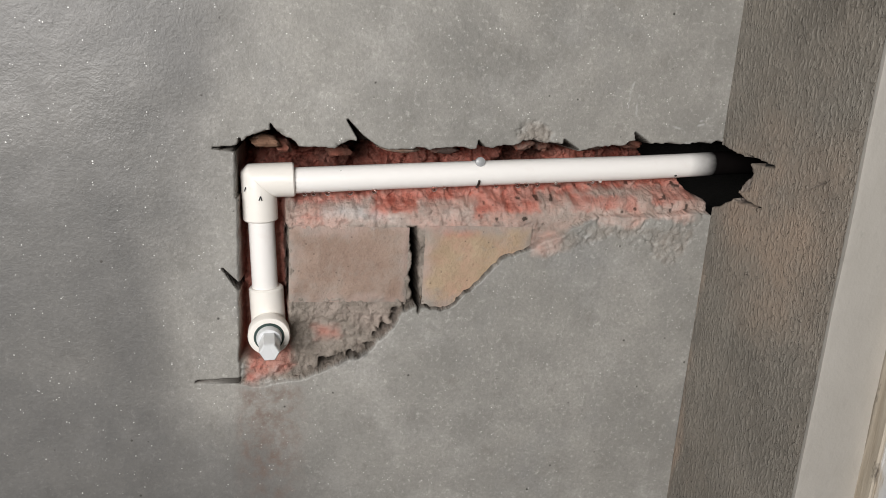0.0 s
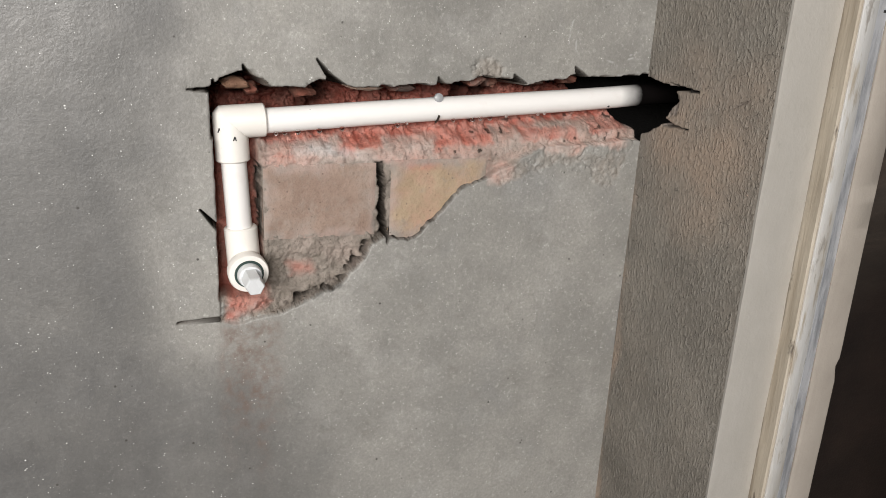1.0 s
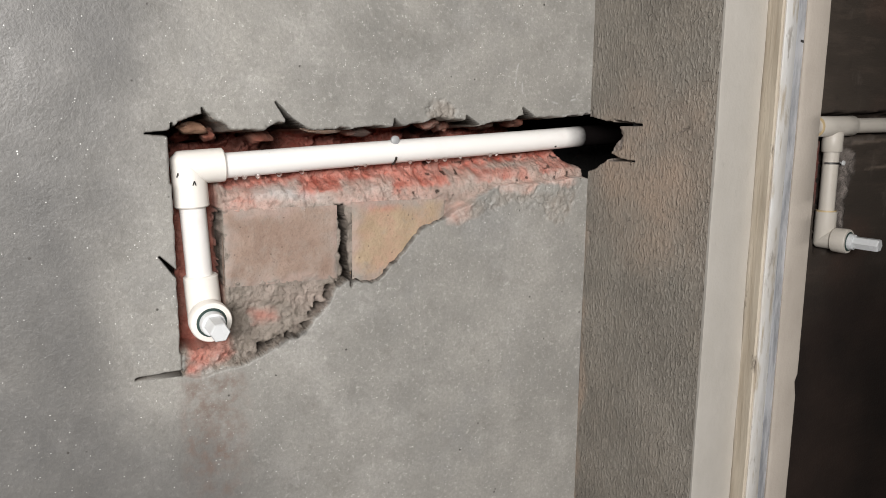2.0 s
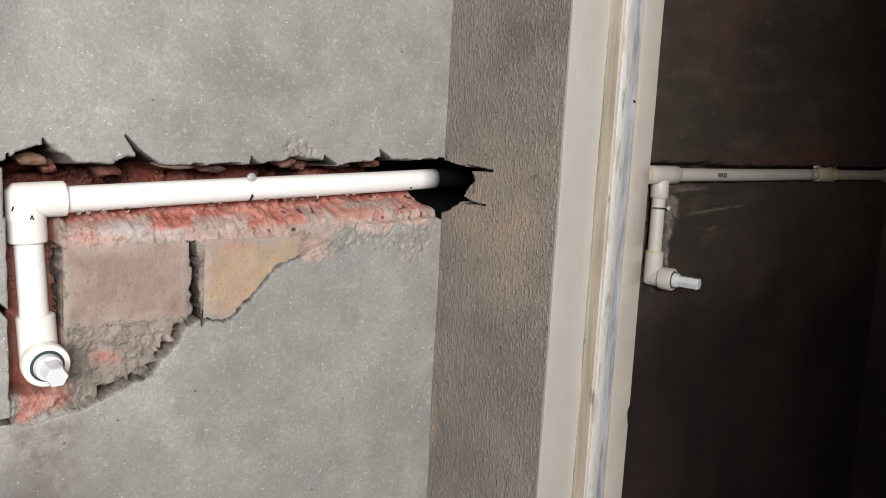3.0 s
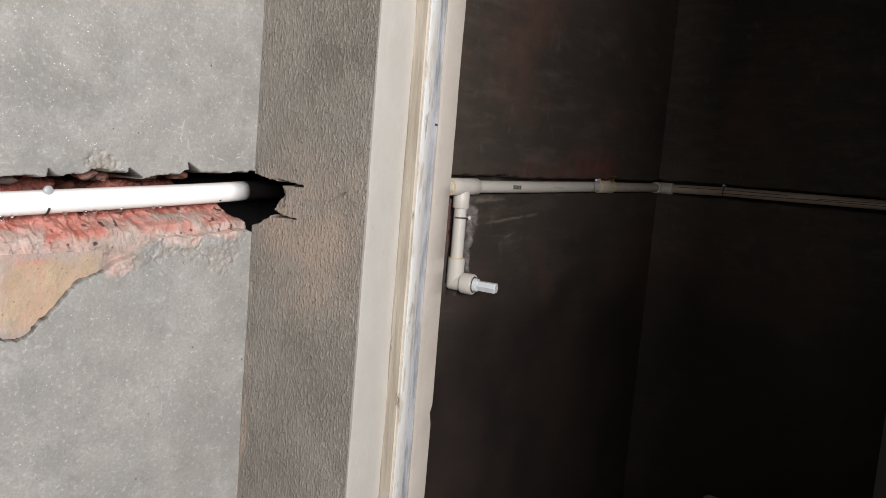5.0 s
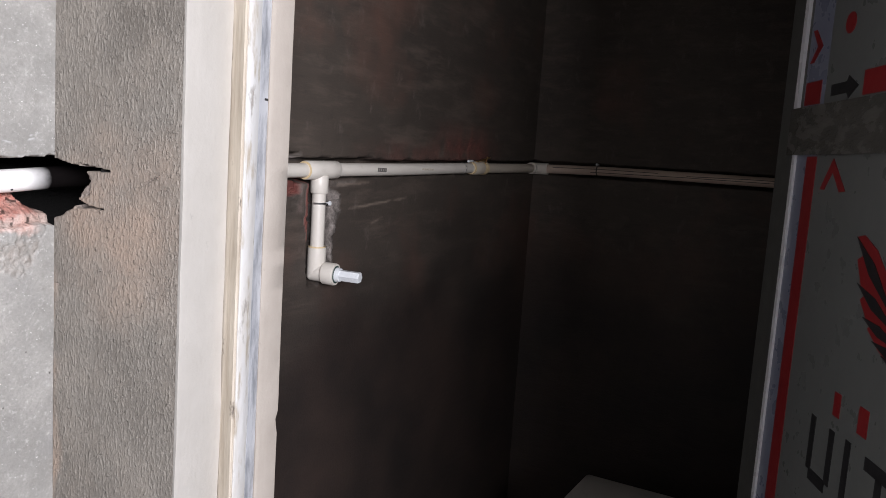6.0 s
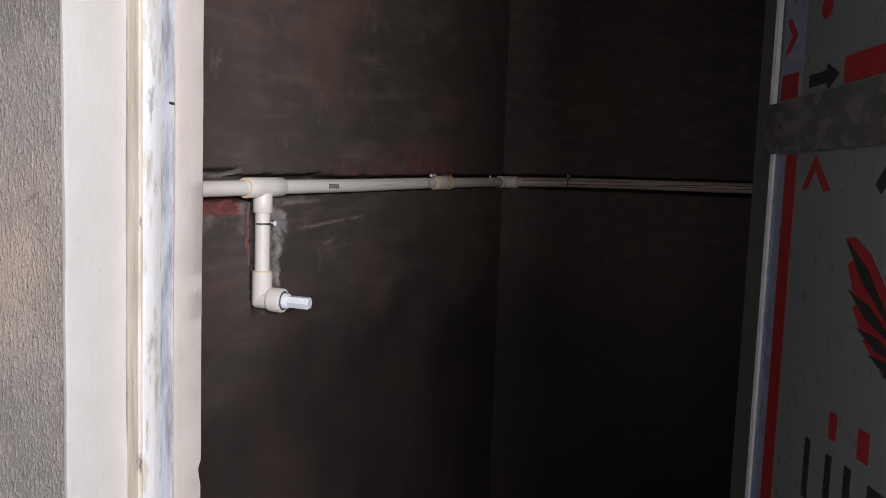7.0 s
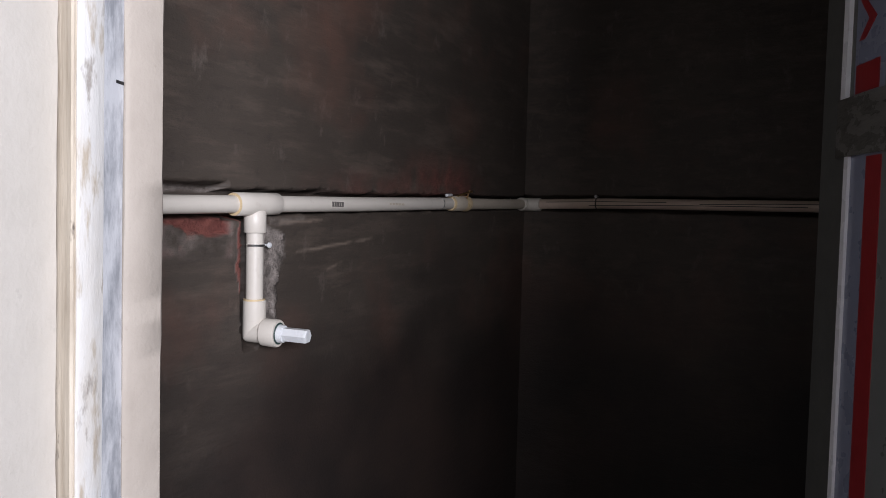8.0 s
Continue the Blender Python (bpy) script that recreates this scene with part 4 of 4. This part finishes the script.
part("long_pipe", sweep([(0.03, AY, pipe_z(0.03)), (0.16, AY, pipe_z(0.16) + 0.0006), (0.30, AY + 0.001, pipe_z(0.30) + 0.0004), (0.42, AY + 0.002, pipe_z(0.42)), (0.48, AY + 0.005, pipe_z(0.48)), (0.54, AY + 0.012, pipe_z(0.54)), (0.69, 0.05, 1.350)], PR, 36), M_PVC_BLACK_END, run)
part("drop_pipe", sweep([(0.0178, AY, 1.285), (0.0232, AY, 1.19)], PR, 36), M_PVC, run)


def socket(points, r_out, r_in, lip=0.0016):
    pts = [Vector(p) for p in points]
    n = len(pts)
    return sweep([pts[0], pts[0] + (pts[1] - pts[0]).normalized() * lip] + pts[1:-1] + [pts[-1] + (pts[-2] - pts[-1]).normalized() * lip, pts[-1]],
                 [r_out - lip * 0.7] + [r_out] * n + [r_out - lip * 0.7], 36)


def mitred(c, a, b, la, lb, r, sides=40, square=0.80):
    """A square-cornered elbow: two sockets of length la, lb that leave corner c along a and b."""
    c, a, b = Vector(c), Vector(a).normalized(), Vector(b).normalized()
    b2, a2 = (b - a * b.dot(a)).normalized(), (a - b * a.dot(b)).normalized()
    n = a.cross(b).normalized()
    bm = bmesh.new()
    rings = []

    def ring(d, o, s_of, rr):
        out_ = []
        for k in range(sides):
            t = 2 * math.pi * k / sides
            out_.append(bm.verts.new(c + d * s_of(rr * math.cos(t)) + o * rr * math.cos(t) + n * rr * math.sin(t)))
        rings.append(out_)

    lip = 0.0015
    ring(a, b2, lambda u: la, r - lip)
    ring(a, b2, lambda u: la - lip, r)
    ring(a, b2, lambda u: max(u, -square * r * 0.55) + 0.001, r)
    ring(a, b2, lambda u: max(u, -square * r * 0.85) + 0.0002, r * 0.992)
    ring(a, b2, lambda u: max(u, -square * r), r * 0.972)
    ring(b, a2, lambda u: max(u, -square * r), r * 0.972)
    ring(b, a2, lambda u: max(u, -square * r * 0.85) + 0.0002, r * 0.992)
    ring(b, a2, lambda u: max(u, -square * r * 0.55) + 0.001, r)
    ring(b, a2, lambda u: lb - lip, r)
    ring(b, a2, lambda u: lb, r - lip)
    for r0, r1 in zip(rings, rings[1:]):
        for k in range(sides):
            bm.faces.new((r0[k], r0[(k + 1) % sides], r1[(k + 1) % sides], r1[k]))
    bm.faces.new(rings[0]), bm.faces.new(rings[-1])
    bmesh.ops.remove_doubles(bm, verts=bm.verts, dist=0.00005)
    return bm


right = Vector((1, 0, 0.0665)).normalized()
corner = Vector((0.0160, AY, ez + 0.0012))
elbow = part("elbow", mitred(corner, right, (0.05, 0, -1), 0.036, 0.041, 0.0176, square=0.58), M_FIT, run, "white plastic elbow fitting")
for ax, az, tilt in ((0.004, 1.306, 0.4), (0.0185, 1.298, 0.0)):
    bm = bmesh.new()
    for s in (-1, 1):
        prism([(-0.0006, -0.0022), (0.0006, -0.0022), (0.0006 + s * 0.0014, 0.0022), (-0.0006 + s * 0.0014, 0.0022)], 0.0, -0.0012,
                    lambda u, v, w: Vector((ax + u, AY - (0.0171 if az < 1.3 else 0.0118) + w, az - v)), bm)
    part("arrow_mark", bm, M_INK, elbow)

foot_top, foot_c = Vector((0.0235, AY, 1.2005)), Vector((0.0265, AY, 1.1575))
low = part("threaded_elbow", mitred(foot_c, foot_top - foot_c, (0.04, -1, -0.06), 0.043, 0.018, 0.0178, square=0.6), M_FIT, run, "white plastic elbow with a threaded mouth")
out = Vector((0.04, -1, -0.06)).normalized()
mouth = foot_c + out * 0.014
part("mouth_ring", lathe(mouth, out, [(0, 0.0185), (0.003, 0.0212), (0.015, 0.0216), (0.0172, 0.0205), (0.0174, 0.0150), (0.012, 0.0145)]), M_FIT, low)


def plug(base, d, parent, size=1.0, long=0.0):
    p = thing("pipe_plug", base, "translucent grey-white hexagonal plastic pipe plug", "pipe plug")
    part("seal", lathe(base, d, [(0, 0.0147 * size), (0.0012, 0.0155 * size), (0.0022, 0.0147 * size)]), M_SEAL, p, "dark rubber seal")
    part("thread", lathe(base, d, [(0.0006, 0.0128 * size), (0.004, 0.0132 * size), (0.010, 0.0120 * size)]), M_PLUG, p)
    part("hexagon_head", lathe(base, d, [(0.006, 0.0102 * size), (0.034 + long, 0.0104 * size), (0.0365 + long, 0.0100 * size), (0.0375 + long, 0.0090 * size)], 6, twist=0.3), M_PLUG, p)
    return p


plug(mouth + out * 0.0165, out, low)

# clamp on the long pipe
clamp = thing("pipe_clamp", (0.243, AY, pipe_z(0.243)), "thin wire clamp with a screw head holding the pipe", "clamp")
band = []
for k in range(15):
    a = radians(-75 + 150 * k / 14)
    band.append((0.2435 - 0.001 * k / 14, AY - math.cos(a) * (PR + 0.0008), pipe_z(0.243) - math.sin(a) * (PR + 0.0008)))
part("strap", sweep(band[9:], 0.0013, 8), M_WIRE, clamp)
part("screw", lathe((0.2435, AY - 0.004, pipe_z(0.243) + 0.0135), (0.05, -1, 0.15), [(-0.02, 0.002), (0.002, 0.002), (0.003, 0.0054), (0.0052, 0.0050), (0.0064, 0.0022), (0.0066, 0.0003)], 16), M_DULL, clamp, "zinc screw head")
for x, dz in ((0.098, 0.009), (0.413, 0.003), (0.470, -0.009)):
    y = AY + 0.001 + max(0, (x - 0.36)) * 0.03 - math.sqrt(PR ** 2 - dz ** 2)
    nick = lathe((x, y + 0.001, pipe_z(x) + dz), (0, -1, 0), [(0, 0.0016), (0.0011, 0.0015), (0.0013, 0.0009)], 7)
    part("ink_fleck", nick, M_INK, run)

rng = random.Random(5)
for x in (0.062, 0.071, 0.085, 0.108, 0.133, 0.196, 0.207, 0.263, 0.287, 0.297, 0.309, 0.330, 0.372, 0.381):
    size = rng.uniform(0.0019, 0.0032)
    base = Vector((x, AY + max(0, x - 0.2) * 0.01 - PR * 0.57, pipe_z(x) - PR * 0.82 + 0.0006))
    me = finish(lathe(base, (0, 0, -1), [(0, size * 0.8), (size * 0.6, size), (size * 1.3, size * 0.85), (size * 1.8, size * 0.45), (size * 1.95, 0.0001)], 12), "water_drop", M_WATER)
    tagged(new("water_drop", me), "clear water drop hanging under the white pipe", "water drop", "drops under the pipe")


# ---------------------------------------------------------------- pipe run in the bathroom
BPY = 0.086
bath = thing("bathroom_pipe", (1.112, BPY, 1.15), "cream plastic water pipe with a tee in the bathroom wall", "pipe")
bz = bath_pipe_z
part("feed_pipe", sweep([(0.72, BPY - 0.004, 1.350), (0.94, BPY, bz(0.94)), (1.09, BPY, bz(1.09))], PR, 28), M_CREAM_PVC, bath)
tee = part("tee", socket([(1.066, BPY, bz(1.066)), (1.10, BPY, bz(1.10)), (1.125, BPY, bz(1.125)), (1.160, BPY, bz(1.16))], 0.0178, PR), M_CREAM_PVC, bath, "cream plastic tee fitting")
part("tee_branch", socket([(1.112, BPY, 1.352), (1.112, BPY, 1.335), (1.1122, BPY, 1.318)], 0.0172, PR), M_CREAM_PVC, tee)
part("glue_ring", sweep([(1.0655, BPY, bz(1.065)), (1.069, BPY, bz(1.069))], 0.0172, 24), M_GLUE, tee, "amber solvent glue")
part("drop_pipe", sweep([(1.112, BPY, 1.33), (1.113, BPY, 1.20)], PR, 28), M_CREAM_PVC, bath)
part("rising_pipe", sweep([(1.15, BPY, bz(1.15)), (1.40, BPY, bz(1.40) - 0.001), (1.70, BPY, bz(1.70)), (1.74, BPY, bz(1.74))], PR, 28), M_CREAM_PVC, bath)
coupler = part("coupler", socket([(1.742, BPY, bz(1.742)), (1.78, BPY, bz(1.78)), (1.822, BPY, bz(1.822))], 0.0176, PR), M_GREY_PVC, bath, "grey-brown coupling")
for x, wide, r in ((1.736, 0.016, 0.0170), (1.790, 0.030, 0.0185)):
    part("glue_ring", sweep([(x, BPY, bz(x)), (x + wide * 0.3, BPY, bz(x)), (x + wide * 0.7, BPY, bz(x)), (x + wide, BPY, bz(x + wide))], [r * 0.93, r, r * 1.02, r * 0.94], 24), M_GLUE, coupler, "amber solvent glue")
part("pipe_ring", sweep([(1.688, BPY, bz(1.688)), (1.691, BPY, bz(1.691))], PR + 0.0008, 24), M_STEEL, bath, "thin bright wire ring")
EPX = EX - 0.006
part("grey_pipe", sweep([(1.81, BPY, bz(1.78)), (EX - 0.03, BPY, 1.387)], PR, 28), M_GREY_PVC, bath)
turn = Vector((EPX, BPY, 1.3875))
part("corner_elbow", socket([turn + Vector((-0.030, 0, 0)), turn + Vector((-0.016, 0, 0))] + arc(turn, Vector((-1, 0, 0)), Vector((0, -1, 0)), 0.012) + [turn + Vector((0, -0.03, 0)), turn + Vector((0, -0.046, 0.0004))], 0.0178, PR),
     M_CREAM_PVC, bath, "cream plastic elbow in the corner")
end_pipe = part("end_pipe", sweep([(EPX, BPY - 0.03, 1.388), (EPX, -0.14, 1.3935), (EPX, -0.62, 1.394), (EPX, -1.1, 1.393)], PR, 28), M_TAN_PVC, bath)
for y0, y1, dz in ((0.02, -0.30, 0.004), (-0.10, -0.62, -0.003), (-0.38, -0.72, 0.004)):
    part("print_stripe", sweep([(EPX - PR, y0, 1.3905 + dz), (EPX - PR, (y0 + y1) / 2, 1.394 + dz), (EPX - PR, y1, 1.394 + dz)], 0.0009, 6), M_INK, end_pipe)
M_FADED = plastic("faded_ink", (0.13, 0.12, 0.11), 0.5, (0.4, 0.36, 0.3), 0.5)
for x0, w, h in ((1.288, 0.034, 0.0085), (1.47, 0.055, 0.004)):
    y = BPY - PR * 0.99
    mark = bmesh.new()
    for k in range(5):
        box(x0 + w * k / 5, x0 + w * (k + 0.72) / 5, y - 0.0008, y + 0.0012, bz(x0) - h / 2, bz(x0) + h / 2, bm=mark)
    part("print_mark", mark, M_FADED if h > 0.005 else M_GREY_PVC, bath)

bath_low_c = Vector((1.1135, BPY, 1.165))
bout = Vector((0.20, -1, -0.02)).normalized()
bath_low = part("threaded_elbow", mitred(bath_low_c, (0, 0, 1), bout, 0.049, 0.020, 0.0178, square=0.6), M_CREAM_PVC, bath, "cream elbow with a threaded mouth")
part("glue_ring", sweep([(1.1128, BPY, 1.2155), (1.1128, BPY, 1.212)], 0.0170, 24), M_GLUE, bath_low, "amber solvent glue")
bm_mouth = bath_low_c + bout * 0.016
part("mouth_ring", lathe(bm_mouth, bout, [(0, 0.0185), (0.003, 0.0212), (0.025, 0.0218), (0.0275, 0.0205), (0.0277, 0.0160), (0.020, 0.0155)]), M_CREAM_PVC, bath_low)
plug(bm_mouth + bout * 0.0268, bout, bath_low, 1.1, 0.014)
clamp2 = thing("pipe_clamp", (1.112, BPY, 1.297), "thin steel wire clamp with a screw by the pipe", "clamp")
ring = [(1.1122 + math.sin(radians(a)) * (PR + 0.0006), BPY - math.cos(radians(a)) * (PR + 0.0006), 1.2985) for a in range(-90, 91, 12)]
part("strap", sweep(ring, 0.0020, 8), M_STEEL, clamp2)
part("screw", lathe((1.1365, BPY - 0.004, 1.2985), (0.05, -1, 0), [(-0.02, 0.002), (0.002, 0.002), (0.003, 0.0048), (0.0052, 0.0042), (0.006, 0.0015)], 14), M_ZINC, clamp2, "zinc screw head")
nail = thing("nail_clip", (1.79, BPY - 0.01, bz(1.79)), "bent brass-coloured nail clip over the pipe coupling", "clip")
M_BRASS = metal("brass", (0.75, 0.5, 0.25), 0.35)
part("shank", sweep([(1.760, BPY - 0.006, bz(1.79) + 0.016), (1.785, BPY - 0.018, bz(1.79) + 0.025), (1.815, BPY - 0.016, bz(1.79) + 0.029)], 0.0024, 8), M_BRASS, nail)
part("point", sweep([(1.790, BPY - 0.016, bz(1.79) + 0.012), (1.797, BPY - 0.018, bz(1.79) + 0.031)], 0.0020, 8), M_BRASS, nail)
part("bright_head", lathe((1.700, BPY - 0.010, bz(1.70) + 0.0185), (1, 0, 0.06), [(0, 0.0012), (0.002, 0.0036), (0.026, 0.0032), (0.030, 0.0014)], 10), M_ZINC, nail, "bright zinc nail head")
NY = -0.118
nail2 = thing("nail_clip", (EPX - 0.014, NY, 1.41), "small bright nail and wire strap on the pipe", "clip")
part("head", lathe((EPX + 0.01, NY, 1.411), (-1, 0, 0), [(0, 0.0016), (0.02, 0.0016), (0.021, 0.0046), (0.023, 0.0040)], 10), M_ZINC, nail2)
part("strap", sweep([(EPX - math.cos(radians(a)) * (PR + 0.0008), NY, 1.3935 + math.sin(radians(a)) * (PR + 0.0008)) for a in range(-80, 81, 16)], 0.0016, 8), M_WIRE, nail2)


# ---------------------------------------------------------------- the open door leaf
LA = radians(25.0)
ORG = Vector((1.413, -0.714, 0.0))
LU, LN = Vector((math.cos(LA), math.sin(LA), 0)), Vector((-math.sin(LA), math.cos(LA), 0))


def leaf_at(s, z, w):
    """s: along the leaf towards its free edge; w: out of its printed face."""
    return ORG + LU * s + LN * w + Vector((0, 0, z))


leaf = thing("door_leaf", leaf_at(-0.70, 0.01, 0), "open door leaf still wrapped in printed white film", "door")
rect = lambda s0, s1, z0, z1: [(s0, z0), (s1, z0), (s1, z1), (s0, z1)]
at_leaf = lambda u, v, w: leaf_at(u, v, w)
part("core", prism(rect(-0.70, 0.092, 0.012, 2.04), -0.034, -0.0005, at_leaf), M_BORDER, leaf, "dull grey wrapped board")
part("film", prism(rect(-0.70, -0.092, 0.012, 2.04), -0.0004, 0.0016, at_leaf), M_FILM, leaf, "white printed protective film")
part("film_edge", prism(rect(-0.092, -0.0085, 0.012, 2.04), -0.0004, 0.0018, at_leaf), M_BLUE, leaf, "bluish film margin")
part("edge_trim", prism(rect(-0.010, 0.002, 0.012, 1.449), -0.0004, 0.006, at_leaf), M_EDGE, leaf, "bright white edge trim")
part("edge_trim", prism(rect(0.008, 0.022, 1.525, 2.04), -0.0004, 0.006, at_leaf), M_EDGE, leaf, "bright white edge trim")
part("tape", prism(rect(-0.70, 0.026, 1.447, 1.527), 0.003, 0.0078, at_leaf), M_TAPE, leaf, "shiny packing tape wound round the leaf")
film_print = lambda outline, mat, name: part(name, prism(outline, 0.0012, 0.0026, at_leaf), mat, leaf)
film_print(rect(-0.094, -0.054, 0.012, 1.444), M_RED, "red_line")
film_print(rect(-0.078, -0.014, 1.530, 1.568), M_RED, "red_patch")
film_print([(-0.120, 1.392), (-0.136, 1.392), (-0.160, 1.420), (-0.190, 1.390), (-0.210, 1.392), (-0.158, 1.441)], M_RED, "chevron")
film_print([(-0.018, 1.654), (-0.032, 1.654), (-0.064, 1.624), (-0.034, 1.600), (-0.018, 1.600), (-0.044, 1.625)], M_RED, "chevron")
film_print([(-0.117, 1.538), (-0.172, 1.539), (-0.180, 1.530), (-0.209, 1.547), (-0.174, 1.565), (-0.170, 1.556), (-0.116, 1.556)], M_INK, "arrow")
film_print(rect(-0.62, -0.225, 1.531, 1.566), M_RED, "red_bar")
film_print([(-0.158 + 0.017 * math.cos(a * math.pi / 8), 1.644 + 0.016 * math.sin(a * math.pi / 8)) for a in range(16)], M_RED, "red_dot")
film_print([(-0.296, 1.622), (-0.295, 1.640), (-0.335, 1.676), (-0.340, 1.656)], M_INK, "black_stroke")
film_print([(-0.328, 1.401), (-0.342, 1.389), (-0.390, 1.438), (-0.376, 1.449)], M_INK, "black_stroke")
# wing emblem: alternating red and black feathers from one root
tips = [Vector(v) for v in ((-0.269, 1.331), (-0.285, 1.268), (-0.312, 1.225), (-0.346, 1.199), (-0.374, 1.186), (-0.402, 1.181))]
roots = [Vector((-0.400, 1.232)).lerp(Vector((-0.480, 1.150)), k / 5) for k in range(6)]
film_print([tuple(roots[0]), tuple(tips[0]), (-0.290, 1.335), (-0.330, 1.318), (-0.385, 1.268)], M_RED, "feather")
for k in range(5):
    gap = (tips[k] + tips[k + 1]) / 2
    film_print([tuple(roots[k]), tuple(roots[k + 1]), tuple(tips[k + 1] + (roots[k + 1] - tips[k + 1]) * 0.10), tuple(gap), tuple(tips[k] + (roots[k] - tips[k]) * 0.22)], M_RED, "feather")
for root, tip in zip(roots, tips):
    side = (tip - root).normalized().orthogonal() * (tip - root).length * 0.062
    waist = root + (tip - root) * 0.60
    part("feather", prism([tuple(root), tuple(waist - side), tuple(tip), tuple(waist + side)], 0.0022, 0.0034, at_leaf), M_INK, leaf)
for s0, w, z0, h in ((-0.263, 0.020, 1.070, 0.035), (-0.339, 0.026, 1.070, 0.038), (-0.418, 0.024, 1.072, 0.036)):
    film_print(rect(s0 - w, s0, z0, z0 + h), M_RED, "red_print_bar")
for o in (rect(-0.213, -0.197, 0.965, 1.049), rect(-0.277, -0.261, 0.965, 1.048), rect(-0.264, -0.208, 0.950, 0.968), rect(-0.328, -0.312, 0.95, 1.051), rect(-0.450, -0.370, 1.031, 1.049), rect(-0.418, -0.402, 0.95, 1.034)):
    film_print(o, M_INK, "black_print_bar")

# ---------------------------------------------------------------- tub on the bathroom floor
tub = thing("storage_tub", (1.76, -0.43, 0), "off-white plastic tub with a lid on the floor", "tub")
bm = bmesh.new()
lo = [(1.62, -0.62), (1.90, -0.62), (1.90, -0.28), (1.62, -0.28)]
hi = [(1.57, -0.66), (1.93, -0.66), (1.93, -0.25), (1.57, -0.25)]
vl = [bm.verts.new((x, y, 0.0)) for x, y in lo]
vh = [bm.verts.new((x, y, 0.526)) for x, y in hi]
bm.faces.new(vl), bm.faces.new(vh)
for i in range(4):
    bm.faces.new((vl[i], vl[(i + 1) % 4], vh[(i + 1) % 4], vh[i]))
bmesh.ops.bevel(bm, geom=list(bm.edges), offset=0.025, segments=3, affect="EDGES", profile=0.5)
part("body", bm, M_TUB, tub)
part("lid", box(1.555, 1.945, -0.675, -0.238, 0.524, 0.560, 0.012), M_TUB, tub, "lid with a raised rim")
part("lid_panel", box(1.585, 1.915, -0.645, -0.268, 0.553, 0.565, 0.005), M_TUB, tub)
